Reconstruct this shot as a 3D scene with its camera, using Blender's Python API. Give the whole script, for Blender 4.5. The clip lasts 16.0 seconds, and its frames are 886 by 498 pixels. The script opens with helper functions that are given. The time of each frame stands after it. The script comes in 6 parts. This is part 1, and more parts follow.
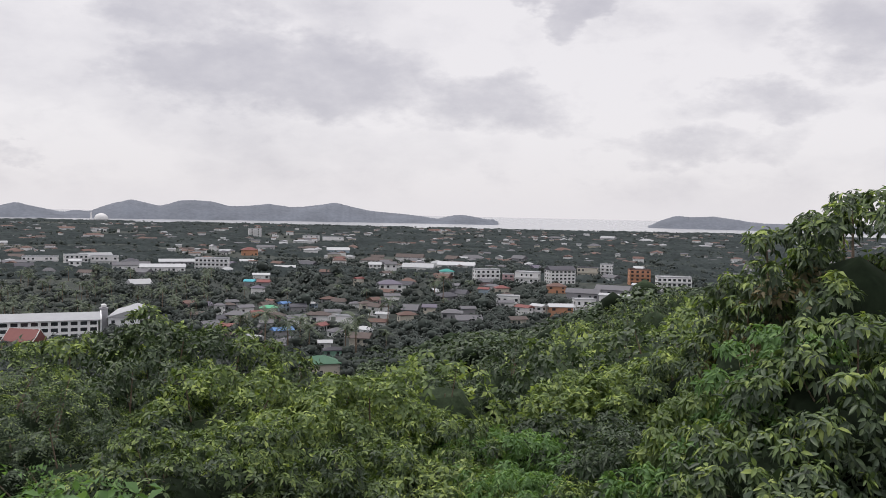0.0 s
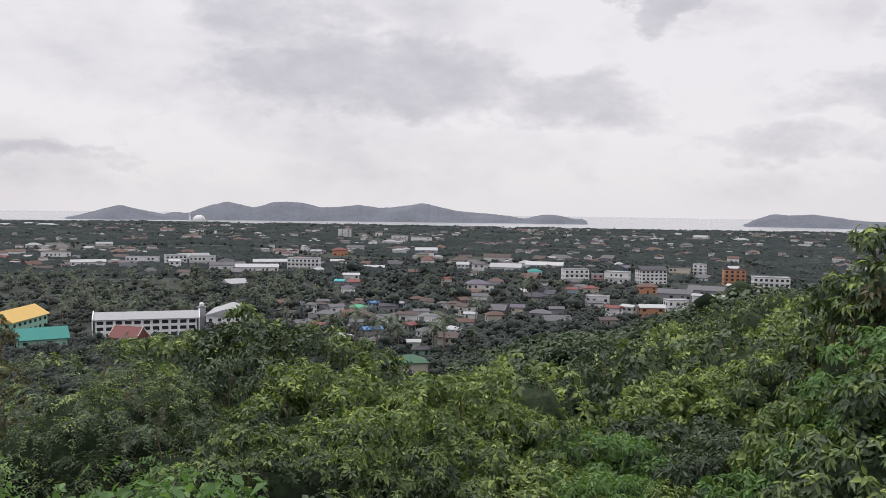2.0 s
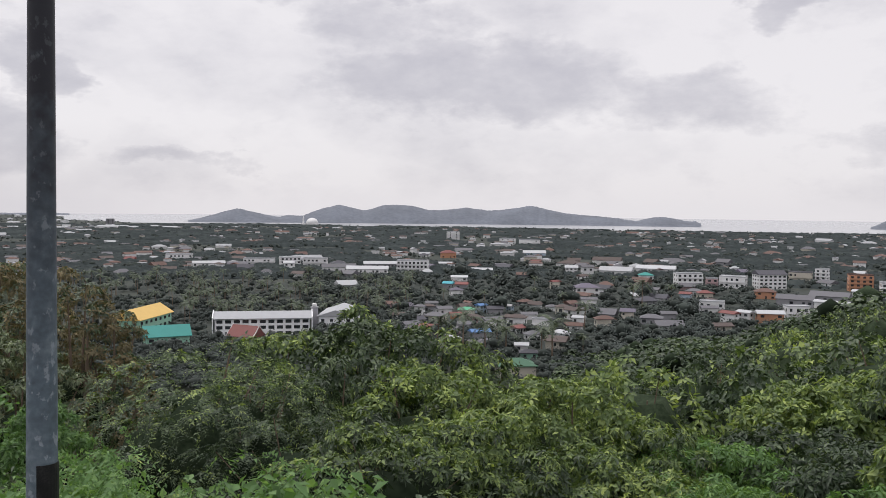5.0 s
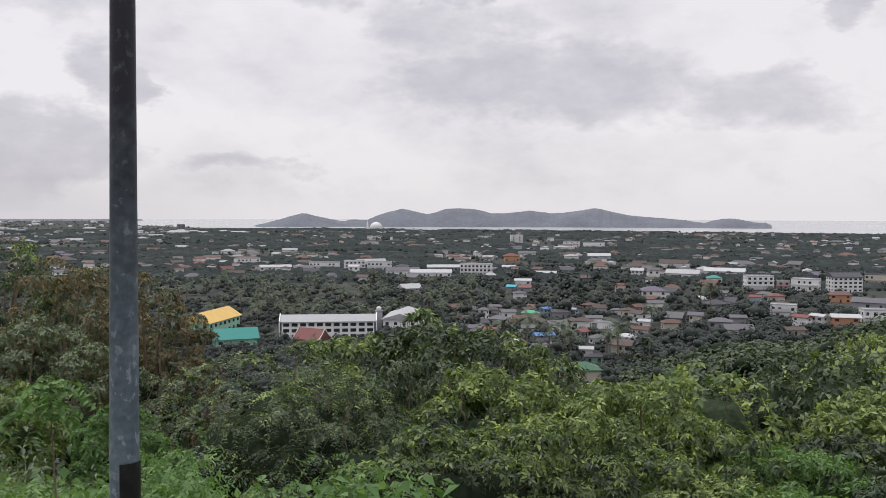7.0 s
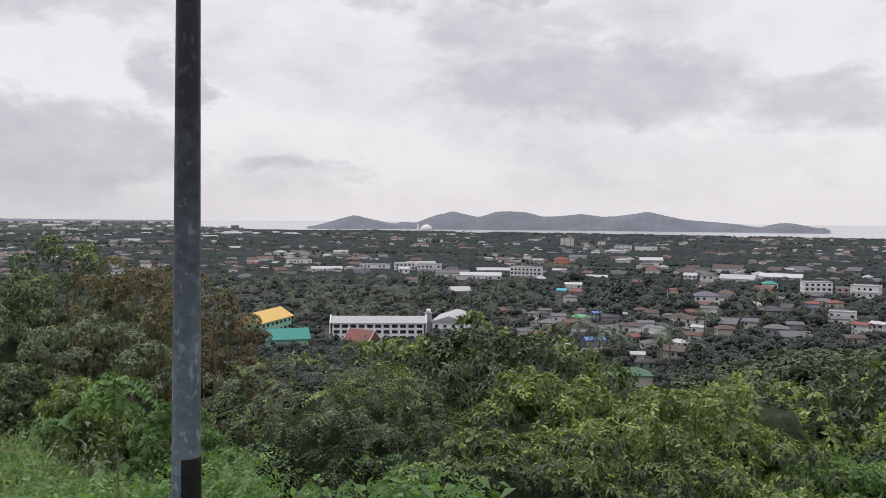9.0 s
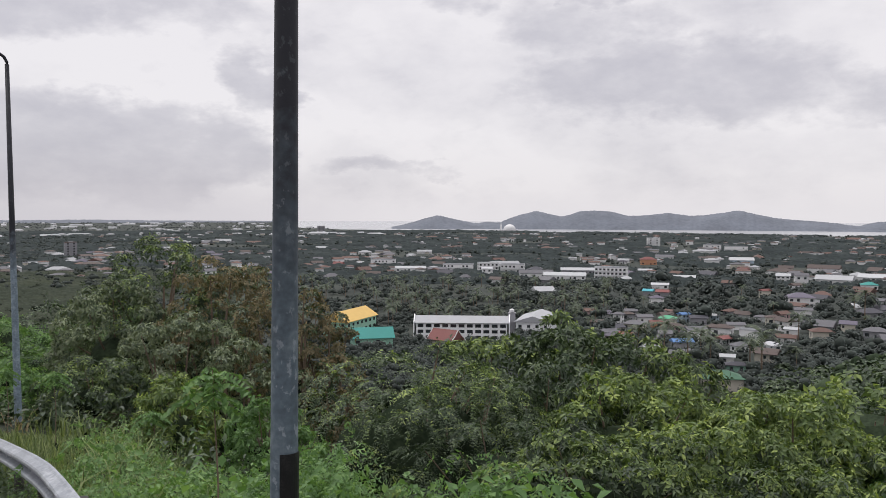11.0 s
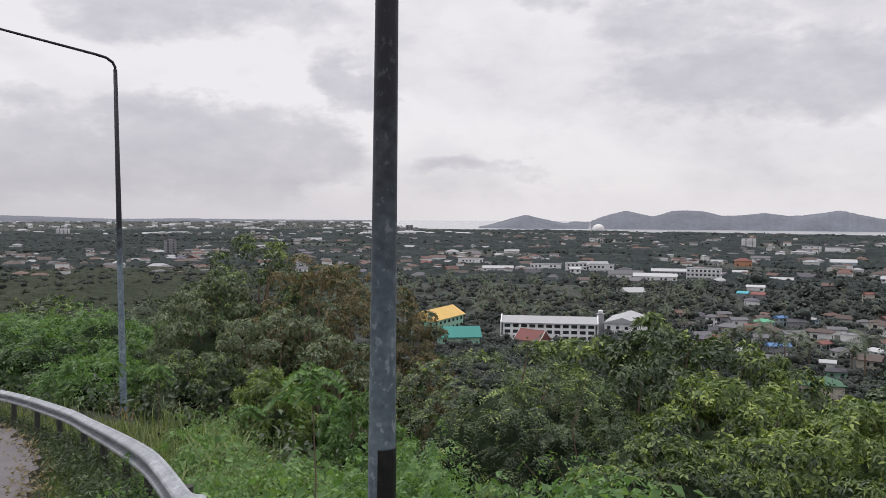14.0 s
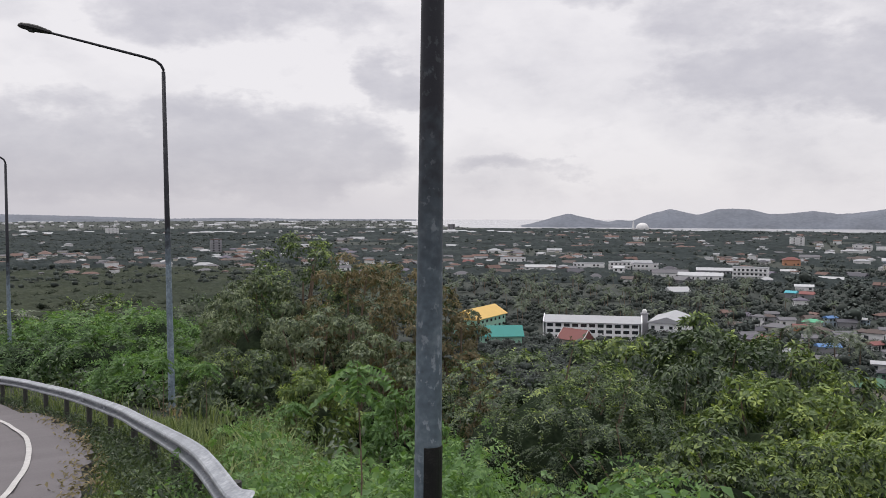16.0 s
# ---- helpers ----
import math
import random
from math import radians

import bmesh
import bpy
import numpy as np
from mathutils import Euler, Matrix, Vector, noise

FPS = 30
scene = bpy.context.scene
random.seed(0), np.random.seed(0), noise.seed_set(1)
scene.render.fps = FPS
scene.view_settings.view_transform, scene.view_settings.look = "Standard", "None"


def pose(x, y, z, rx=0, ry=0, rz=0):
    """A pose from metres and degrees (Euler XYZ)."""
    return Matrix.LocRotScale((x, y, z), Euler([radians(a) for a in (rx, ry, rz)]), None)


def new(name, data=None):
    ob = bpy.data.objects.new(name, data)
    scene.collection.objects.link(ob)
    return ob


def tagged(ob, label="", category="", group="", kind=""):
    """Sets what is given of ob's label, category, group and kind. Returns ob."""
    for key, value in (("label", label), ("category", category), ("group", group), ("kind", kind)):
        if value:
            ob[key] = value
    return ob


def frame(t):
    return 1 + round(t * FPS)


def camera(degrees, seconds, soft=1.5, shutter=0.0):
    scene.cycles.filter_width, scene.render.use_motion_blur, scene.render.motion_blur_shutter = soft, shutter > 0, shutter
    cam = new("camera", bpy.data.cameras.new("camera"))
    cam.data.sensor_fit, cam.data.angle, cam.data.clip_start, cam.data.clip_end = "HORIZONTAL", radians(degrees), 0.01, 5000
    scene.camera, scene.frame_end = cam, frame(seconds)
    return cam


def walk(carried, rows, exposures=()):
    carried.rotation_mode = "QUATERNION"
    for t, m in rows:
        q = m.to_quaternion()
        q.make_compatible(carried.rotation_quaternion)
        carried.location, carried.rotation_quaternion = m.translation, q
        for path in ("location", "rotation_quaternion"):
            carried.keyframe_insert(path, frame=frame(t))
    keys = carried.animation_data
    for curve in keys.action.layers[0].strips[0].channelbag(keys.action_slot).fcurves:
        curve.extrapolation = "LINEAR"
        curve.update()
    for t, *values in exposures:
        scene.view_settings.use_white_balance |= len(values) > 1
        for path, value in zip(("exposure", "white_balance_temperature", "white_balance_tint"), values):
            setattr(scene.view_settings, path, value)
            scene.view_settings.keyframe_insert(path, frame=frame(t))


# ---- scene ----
cam = camera(54.8, 16.0, soft=0.6)
EYE = 60.0
# seconds, x, y, z from the eye's mean height, yaw, pitch, lean to the right
ROWS = [
    (0.0, 0.000, 0.000, 0.000, -19.13, -2.92, -1.18),
    (0.5, -0.017, 0.015, -0.003, -17.66, -2.94, -1.08),
    (1.0, -0.036, 0.024, -0.004, -16.23, -2.97, -1.00),
    (1.5, -0.047, 0.026, -0.004, -14.68, -2.98, -0.90),
    (2.0, -0.056, 0.031, -0.008, -13.25, -3.02, -0.75),
    (2.5, -0.070, 0.038, -0.012, -11.82, -3.05, -0.69),
    (3.0, -0.085, 0.039, -0.014, -10.46, -3.06, -0.58),
    (3.5, -0.099, 0.039, -0.010, -9.05, -3.04, -0.63),
    (4.0, -0.107, 0.047, -0.008, -7.92, -3.05, -0.68),
    (6.5, -0.160, 0.044, -0.012, -2.94, -2.72, -0.19),
    (7.0, -0.170, 0.047, -0.009, -1.78, -2.72, -0.09),
    (7.5, -0.181, 0.056, -0.010, -0.99, -2.72, -0.02),
    (8.0, -0.196, 0.057, -0.013, 0.00, -2.65, -0.08),
    (8.5, -0.206, 0.054, -0.013, 0.91, -2.61, -0.31),
    (9.0, -0.219, 0.052, -0.015, 1.57, -2.55, -0.39),
    (11.5, -0.299, 0.063, -0.023, 8.39, -2.60, -0.00),
    (12.0, -0.310, 0.061, -0.023, 9.30, -2.61, 0.06),
    (12.5, -0.319, 0.059, -0.023, 10.37, -2.61, 0.03),
    (13.0, -0.327, 0.055, -0.024, 11.58, -2.60, 0.01),
    (13.5, -0.338, 0.061, -0.028, 12.19, -2.62, -0.08),
    (14.0, -0.349, 0.056, -0.027, 13.00, -2.63, -0.19),
    (14.5, -0.355, 0.052, -0.027, 13.75, -2.64, -0.14),
    (15.0, -0.360, 0.051, -0.029, 14.57, -2.66, -0.16),
    (15.5, -0.363, 0.049, -0.031, 15.12, -2.69, -0.08),
    (16.0, -0.370, 0.041, -0.029, 15.82, -2.70, -0.01),
]
walk(cam, [(t, pose(x, y, EYE + z, 0, 0, yaw) @ pose(0, 0, 0, 90 + pitch) @ pose(0, 0, 0, 0, 0, -lean)) for t, x, y, z, yaw, pitch, lean in ROWS])

# ---- light: a bright overcast sky, the sun veiled ahead ----
scene.view_settings.exposure = 0.0
SUN_EL, SUN_AZ = 66.0, 52.0     # degrees above the horizon, degrees left of north (+y)


CLOUDS = [(-8.0, 8.0, 13, 3.2, 1.0), (-2.5, 12.0, 6, 3.0, 0.7), (-4.5, 14.5, 2.5, 2.0, 1.0), (29, 3.6, 13, 3.6, 1.35), (19.0, 8.0, 2.8, 3.2, 0.9), (11.4, 3.2, 4, 0.9, 0.7), (26, 12.6, 7, 2.5, 0.7), (-22, 6.8, 6.5, 2.4, 0.7), (-27, 13.0, 2.6, 2.0, 0.9), (-45, 11.5, 6, 4, 0.8), (-40, 6.5, 7, 1.6, 0.6), (43, 3.6, 12, 3.8, 1.35), (33, 12.5, 6, 2.6, 0.8), (6, 14.5, 4, 2.2, 0.7), (-35, 4.0, 8, 1.2, 0.5)]


def make_world():
    w = bpy.data.worlds.new("overcast_sky")
    w.use_nodes = True
    nt = w.node_tree
    nt.nodes.clear()
    N, L = nt.nodes.new, nt.links.new
    out, bg = N("ShaderNodeOutputWorld"), N("ShaderNodeBackground")
    L(bg.outputs[0], out.inputs[0])
    sky = N("ShaderNodeTexSky")
    sky.sky_type, sky.sun_disc = "NISHITA", False
    sky.sun_elevation, sky.sun_rotation = radians(SUN_EL), radians(-SUN_AZ)
    tc, sep = N("ShaderNodeTexCoord"), N("ShaderNodeSeparateXYZ")
    L(tc.outputs["Generated"], sep.inputs[0])

    def m(op, a, b=None, c=None):
        n = N("ShaderNodeMath")
        n.operation = op
        for i, v in enumerate((a, b, c)):
            if v is None:
                continue
            if isinstance(v, (int, float)):
                n.inputs[i].default_value = v
            else:
                L(v, n.inputs[i])
        return n.outputs[0]

    X, Y, Z = sep.outputs
    zc = m("MAXIMUM", Z, 0.0)
    az = m("MULTIPLY", m("ARCTAN2", m("MULTIPLY", X, -1.0), Y), 57.2958)
    el = m("MULTIPLY", m("ARCSINE", Z), 57.2958)
    com = N("ShaderNodeCombineXYZ")
    L(m("MULTIPLY", az, 0.1), com.inputs[0]), L(m("MULTIPLY", el, 0.19), com.inputs[1])

    def cloud_noise(scale, detail, rough, off):
        n = N("ShaderNodeTexNoise")
        n.inputs["Scale"].default_value, n.inputs["Detail"].default_value, n.inputs["Roughness"].default_value = scale, detail, rough
        mp = N("ShaderNodeMapping")
        mp.inputs["Location"].default_value = (off, off * 0.7, off * 0.3)
        L(com.outputs[0], mp.inputs[0]), L(mp.outputs[0], n.inputs["Vector"])
        return n.outputs["Fac"]

    warp1, warp2 = cloud_noise(1.4, 5, 0.6, 3.0), cloud_noise(1.6, 5, 0.6, 11.0)
    azw = m("MULTIPLY_ADD", m("SUBTRACT", warp1, 0.5), 13.0, az)
    elw = m("MULTIPLY_ADD", m("SUBTRACT", warp2, 0.5), 6.0, el)
    total = None
    # grey cloud masses: bearing, elevation, half width, half height, weight
    for a0, e0, cw, ch, k in CLOUDS:
        da, de = m("DIVIDE", m("SUBTRACT", azw, a0), cw), m("DIVIDE", m("SUBTRACT", elw, e0), ch)
        g = m("MULTIPLY", m("MAXIMUM", m("SUBTRACT", 1.0, m("ADD", m("MULTIPLY", da, da), m("MULTIPLY", de, de))), 0.0), k)
        total = g if total is None else m("MAXIMUM", total, g)
    fine = cloud_noise(2.4, 9, 0.6, 5.0)
    broad = m("MULTIPLY", m("MAXIMUM", m("SUBTRACT", cloud_noise(0.9, 6, 0.55, 21.0), 0.46), 0.0), 2.2)
    fade = m("MINIMUM", m("MULTIPLY_ADD", zc, 24.0, 0.25), 1.0)
    edge = m("MULTIPLY", m("ADD", m("MULTIPLY", total, 1.5), m("MULTIPLY_ADD", fine, 2.2, -1.22)), 1.15)
    body = m("MULTIPLY", m("MINIMUM", m("MAXIMUM", edge, 0.0), 1.0), m("MINIMUM", m("MULTIPLY_ADD", total, 0.75, 0.35), 1.0))
    body = m("MULTIPLY", body, m("MULTIPLY_ADD", cloud_noise(4.0, 8, 0.6, 31.0), 1.6, 0.1))
    wisps = m("MULTIPLY", broad, m("MULTIPLY_ADD", fine, 1.8, -0.25))
    # the air thickens towards the inland horizon
    low = m("MULTIPLY", m("MINIMUM", m("MAXIMUM", m("MULTIPLY_ADD", el, -0.2, 1.0), 0.0), 1.0), m("MINIMUM", m("MAXIMUM", m("MULTIPLY_ADD", az, 0.024, -0.1), 0.12), 0.85))
    dark = m("MINIMUM", m("ADD", m("MULTIPLY", m("ADD", m("MULTIPLY", body, 0.95), m("MULTIPLY", wisps, 1.1)), fade), low), 1.6)
    dark = m("DIVIDE", dark, m("MULTIPLY_ADD", dark, 0.62, 0.68))
    mix = N("ShaderNodeMix")
    mix.data_type = "RGBA"
    mix.inputs["A"].default_value, mix.inputs["B"].default_value = (0.87, 0.84, 0.865, 1), (0.52, 0.505, 0.565, 1)
    L(dark, mix.inputs["Factor"])
    # an overcast vault is brighter overhead than at the horizon
    lift = m("MULTIPLY_ADD", m("MAXIMUM", m("SUBTRACT", zc, 0.32), 0.0), 1.2, 1.0)
    sc = N("ShaderNodeVectorMath")
    sc.operation = "SCALE"
    L(mix.outputs["Result"], sc.inputs[0]), L(lift, sc.inputs["Scale"])
    blend = N("ShaderNodeMix")
    blend.data_type = "RGBA"
    blend.inputs["Factor"].default_value = 0.94
    sc2 = N("ShaderNodeVectorMath")
    sc2.operation = "SCALE"
    sc2.inputs["Scale"].default_value = 0.12
    L(sky.outputs[0], sc2.inputs[0])
    L(sc2.outputs[0], blend.inputs["A"]), L(sc.outputs[0], blend.inputs["B"])
    L(blend.outputs["Result"], bg.inputs["Color"])
    bg.inputs["Strength"].default_value = 1.0
    scene.world = w


make_world()
sun = new("sun", bpy.data.lights.new("sun", "SUN"))
sun.data.energy, sun.data.angle, sun.data.color = 1.7, radians(12), (1.0, 0.96, 0.90)
sun.matrix_world = pose(0, 0, 200, 90 - SUN_EL, 0, 180 + SUN_AZ)


# ---- materials ----
def material(name, colour, rough=0.8, spread=0.25, scale=3.0, bump=0.0, metal=0.0, per="island", second=None, translucent=0.0, spec=0.3, fine=None, chance=1.0):
    """A surface with grain at two scales; per: what the colour varies by besides ('island', 'object' or '')."""
    mt = bpy.data.materials.new(name)
    mt.use_nodes = True
    nt = mt.node_tree
    N, L = nt.nodes.new, nt.links.new
    b = nt.nodes["Principled BSDF"]
    b.inputs["Roughness"].default_value, b.inputs["Metallic"].default_value = rough, metal
    b.inputs["Specular IOR Level"].default_value = spec
    geo = N("ShaderNodeNewGeometry")
    tc = N("ShaderNodeTexCoord")
    n1, n2 = N("ShaderNodeTexNoise"), N("ShaderNodeTexNoise")
    n1.inputs["Scale"].default_value, n2.inputs["Scale"].default_value = scale, fine or scale * 9
    n1.inputs["Detail"].default_value, n2.inputs["Detail"].default_value = 4, 3
    for n in (n1, n2):
        L(tc.outputs["Object"], n.inputs["Vector"])
    add = N("ShaderNodeMath")
    add.operation = "ADD"
    L(n1.outputs["Fac"], add.inputs[0]), L(n2.outputs["Fac"], add.inputs[1])
    val = add.outputs[0]
    if per:
        src = geo.outputs["Random Per Island"] if per == "island" else N("ShaderNodeObjectInfo").outputs["Random"]
        a2 = N("ShaderNodeMath")
        a2.operation = "ADD"
        calm = N("ShaderNodeMapRange")
        calm.inputs["To Min"].default_value, calm.inputs["To Max"].default_value = 0.5 - 0.5 * chance, 0.5 + 0.5 * chance
        L(src, calm.inputs["Value"])
        L(val, a2.inputs[0]), L(calm.outputs[0], a2.inputs[1])
        half = N("ShaderNodeMath")
        half.operation, half.inputs[1].default_value = "MULTIPLY", 0.6667
        L(a2.outputs[0], half.inputs[0])
        val = half.outputs[0]
    mr = N("ShaderNodeMapRange")
    mr.inputs["From Min"].default_value, mr.inputs["From Max"].default_value = 0.62, 1.38
    L(val, mr.inputs["Value"])
    ramp = N("ShaderNodeValToRGB")
    c = colour
    d = second or tuple(min(1, x * (1 + spread)) for x in c)
    ramp.color_ramp.elements[0].color = (*[x * (1 - spread) for x in c], 1)
    ramp.color_ramp.elements[1].color = (*d, 1)
    mid = ramp.color_ramp.elements.new(0.5)
    mid.color = (*c, 1)
    L(mr.outputs[0], ramp.inputs[0])
    L(ramp.outputs[0], b.inputs["Base Color"])
    if bump:
        bp = N("ShaderNodeBump")
        bp.inputs["Strength"].default_value, bp.inputs["Distance"].default_value = bump, 0.02
        L(n2.outputs["Fac"], bp.inputs["Height"]), L(bp.outputs[0], b.inputs["Normal"])
    if translucent:
        tr, mx = N("ShaderNodeBsdfTranslucent"), N("ShaderNodeMixShader")
        br = N("ShaderNodeMix")
        br.data_type, br.blend_type = "RGBA", "MULTIPLY"
        br.inputs["Factor"].default_value, br.inputs["B"].default_value = 1, (1.25, 1.3, 0.65, 1)
        L(ramp.outputs[0], br.inputs["A"]), L(br.outputs["Result"], tr.inputs["Color"])
        mx.inputs[0].default_value = translucent
        L(b.outputs[0], mx.inputs[1]), L(tr.outputs[0], mx.inputs[2])
        L(mx.outputs[0], nt.nodes["Material Output"].inputs["Surface"])
    return mt


LEAF = material("leaf_green", (0.043, 0.070, 0.036), 0.48, 0.55, 0.5, second=(0.155, 0.21, 0.098), chance=0.6, translucent=0.22, spec=0.4)
LEAF_YELLOW = material("leaf_yellow_green", (0.112, 0.168, 0.060), 0.5, 0.5, 0.5, second=(0.44, 0.525, 0.155), chance=0.6, translucent=0.32, spec=0.35)
LEAF_DARK = material("leaf_dark_green", (0.033, 0.054, 0.030), 0.45, 0.5, 0.5, second=(0.105, 0.15, 0.075), chance=0.6, translucent=0.22, spec=0.25)
LEAF_MID = material("leaf_mid_green", (0.042, 0.082, 0.031), 0.5, 0.5, 0.5, second=(0.12, 0.195, 0.07), chance=0.55, translucent=0.25, spec=0.25)
LEAF_BROWN = material("leaf_brownish", (0.150, 0.130, 0.076), 0.6, 0.5, 0.35, second=(0.315, 0.24, 0.135), chance=0.55, translucent=0.22, spec=0.2)
LEAF_GREY = material("leaf_grey_green", (0.125, 0.158, 0.090), 0.45, 0.45, 0.5, second=(0.26, 0.31, 0.18), chance=0.55, translucent=0.18)
LEAF_WEED = material("leaf_weed", (0.100, 0.190, 0.066), 0.5, 0.5, 0.6, second=(0.25, 0.385, 0.14), chance=0.55, translucent=0.35, spec=0.25)
# a blue-grey tint of distance haze is mixed into this leaf colour
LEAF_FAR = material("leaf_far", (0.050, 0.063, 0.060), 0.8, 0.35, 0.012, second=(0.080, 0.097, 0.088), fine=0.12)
# near-black green: the shade inside crowns and under weeds, put into the colour
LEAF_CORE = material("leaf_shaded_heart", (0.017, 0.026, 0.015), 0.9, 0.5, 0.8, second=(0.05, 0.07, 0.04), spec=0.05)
# far canopy, its green also shifted to blue-grey for haze
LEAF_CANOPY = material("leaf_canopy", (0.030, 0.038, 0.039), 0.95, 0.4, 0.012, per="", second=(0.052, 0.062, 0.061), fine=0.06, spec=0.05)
# darker copy of the far leaf, with the crowns' inner shade in its colour
LEAF_FARCORE = material("leaf_far_shaded_heart", (0.034, 0.043, 0.038), 0.9, 0.4, 0.05)
# horizon woods: paler grey-blue, haze put into the colour
LEAF_HORIZON = material("leaf_horizon_hazed", (0.062, 0.072, 0.074), 0.9, 0.25, 0.012, second=(0.085, 0.095, 0.098), fine=0.1)
LEAF_SCRUB = material("leaf_scrub", (0.025, 0.033, 0.022), 0.9, 0.4, 0.015, second=(0.046, 0.054, 0.034), fine=0.2, chance=0.5, spec=0.1)
STRAW = material("dry_grass", (0.21, 0.165, 0.10), 0.8, 0.45, 0.6, second=(0.36, 0.30, 0.18), translucent=0.2)
LEAF_PALM = material("leaf_palm", (0.062, 0.086, 0.055), 0.5, 0.45, 0.3, second=(0.15, 0.18, 0.115), translucent=0.15)
BARK = material("bark", (0.16, 0.12, 0.09), 0.9, 0.4, 4, bump=0.5)
GRASS = material("grass_blades", (0.115, 0.160, 0.062), 0.6, 0.5, 0.6, second=(0.25, 0.29, 0.13), translucent=0.3)
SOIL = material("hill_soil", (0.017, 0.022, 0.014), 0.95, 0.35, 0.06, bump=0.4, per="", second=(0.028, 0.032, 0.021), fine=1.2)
WATER = material("sea_water", (0.30, 0.31, 0.33), 0.25, 0.06, 0.01, per="", spec=0.5, fine=0.08)
PLAIN = material("plain_grass", (0.034, 0.042, 0.037), 0.95, 0.4, 0.02, per="", second=(0.056, 0.062, 0.050), fine=0.25)
# wooded hills with the haze of distance painted in as pale blue-grey
HILL = material("far_hazy_forest_hill", (0.122, 0.136, 0.165), 0.9, 0.25, 0.01, per="", fine=0.09)


def weathered_backlit_pole(name="weathered_backlit_pole", low=2.3, high=4.0, shade=1.0):
    """Galvanised, with scuffs all over; the upper part is coloured dark, as it looks against the bright sky, with a
    ragged change between.
    """
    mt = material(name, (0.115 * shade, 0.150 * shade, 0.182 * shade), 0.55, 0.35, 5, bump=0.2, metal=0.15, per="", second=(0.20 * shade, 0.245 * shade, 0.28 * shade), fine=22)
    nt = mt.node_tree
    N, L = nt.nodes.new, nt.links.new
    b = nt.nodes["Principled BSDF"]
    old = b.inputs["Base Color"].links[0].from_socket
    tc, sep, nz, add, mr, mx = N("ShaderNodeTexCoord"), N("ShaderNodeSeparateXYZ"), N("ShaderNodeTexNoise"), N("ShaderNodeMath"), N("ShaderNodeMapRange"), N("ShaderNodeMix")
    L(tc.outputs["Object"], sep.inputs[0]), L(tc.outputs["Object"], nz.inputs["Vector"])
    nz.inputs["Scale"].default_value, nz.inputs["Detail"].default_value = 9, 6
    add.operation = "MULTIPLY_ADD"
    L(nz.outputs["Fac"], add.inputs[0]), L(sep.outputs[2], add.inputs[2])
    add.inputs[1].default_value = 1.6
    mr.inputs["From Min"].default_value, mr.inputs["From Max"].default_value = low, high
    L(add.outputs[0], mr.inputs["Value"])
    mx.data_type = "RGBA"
    # dark tone of the pole against the sky, put into its colour
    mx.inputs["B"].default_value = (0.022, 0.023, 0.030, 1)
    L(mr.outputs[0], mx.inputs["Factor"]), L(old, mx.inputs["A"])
    # pale chips of wear, dimmed in the dark upper part
    mp, chip, cut, pale = N("ShaderNodeMapping"), N("ShaderNodeTexNoise"), N("ShaderNodeMapRange"), N("ShaderNodeMix")
    mp.inputs["Scale"].default_value = (1.0, 1.0, 0.7)
    L(tc.outputs["Object"], mp.inputs[0]), L(mp.outputs[0], chip.inputs["Vector"])
    chip.inputs["Scale"].default_value, chip.inputs["Detail"].default_value, chip.inputs["Roughness"].default_value = 15, 4, 0.6
    cut.inputs["From Min"].default_value, cut.inputs["From Max"].default_value, cut.inputs["To Max"].default_value = 0.585, 0.64, 0.6
    L(chip.outputs["Fac"], cut.inputs["Value"])
    pale.data_type = "RGBA"
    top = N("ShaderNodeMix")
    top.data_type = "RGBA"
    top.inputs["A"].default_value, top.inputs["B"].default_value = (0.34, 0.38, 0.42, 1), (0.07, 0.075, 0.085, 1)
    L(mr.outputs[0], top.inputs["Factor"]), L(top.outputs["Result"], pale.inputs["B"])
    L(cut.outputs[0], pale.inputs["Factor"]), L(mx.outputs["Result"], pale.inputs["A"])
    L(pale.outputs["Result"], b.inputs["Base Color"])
    return mt


POLE = weathered_backlit_pole()
POLE_PALE = weathered_backlit_pole("weathered_backlit_pale_pole", 4.4, 5.6, 1.5)
RAILM = material("galvanised_rail", (0.27, 0.29, 0.32), 0.45, 0.3, 3, bump=0.1, metal=0.35, per="", second=(0.46, 0.48, 0.51), fine=25)
WASHER = material("zinc_cap", (0.42, 0.43, 0.44), 0.5, 0.2, 12, per="object")
POSTM = material("dull_post", (0.05, 0.05, 0.048), 0.8, 0.4, 8, per="", second=(0.11, 0.10, 0.09))
TAR = material("black_tar_paint", (0.012, 0.012, 0.013), 0.5, 0.4, 12, per="", second=(0.03, 0.03, 0.03))
ASPHALT = material("asphalt", (0.125, 0.116, 0.123), 0.9, 0.15, 0.8, bump=0.12, per="", fine=40)
LINE = material("road_paint", (0.42, 0.415, 0.41), 0.8, 0.2, 6, per="")
GLASS = material("dark_window", (0.035, 0.04, 0.045), 0.15, 0.3, 0.5, per="object", spec=0.5)


def paint(name, c, rough=0.8):
    return material(name, c, rough, 0.12, 0.35, per="object", fine=3.0)


# ---- small builders ----
def mesh_from(name, verts, faces, mat):
    me = bpy.data.meshes.new(name)
    me.from_pydata([tuple(v) for v in verts], [], [tuple(f) for f in faces])
    me.materials.append(mat)
    me.update()
    return me


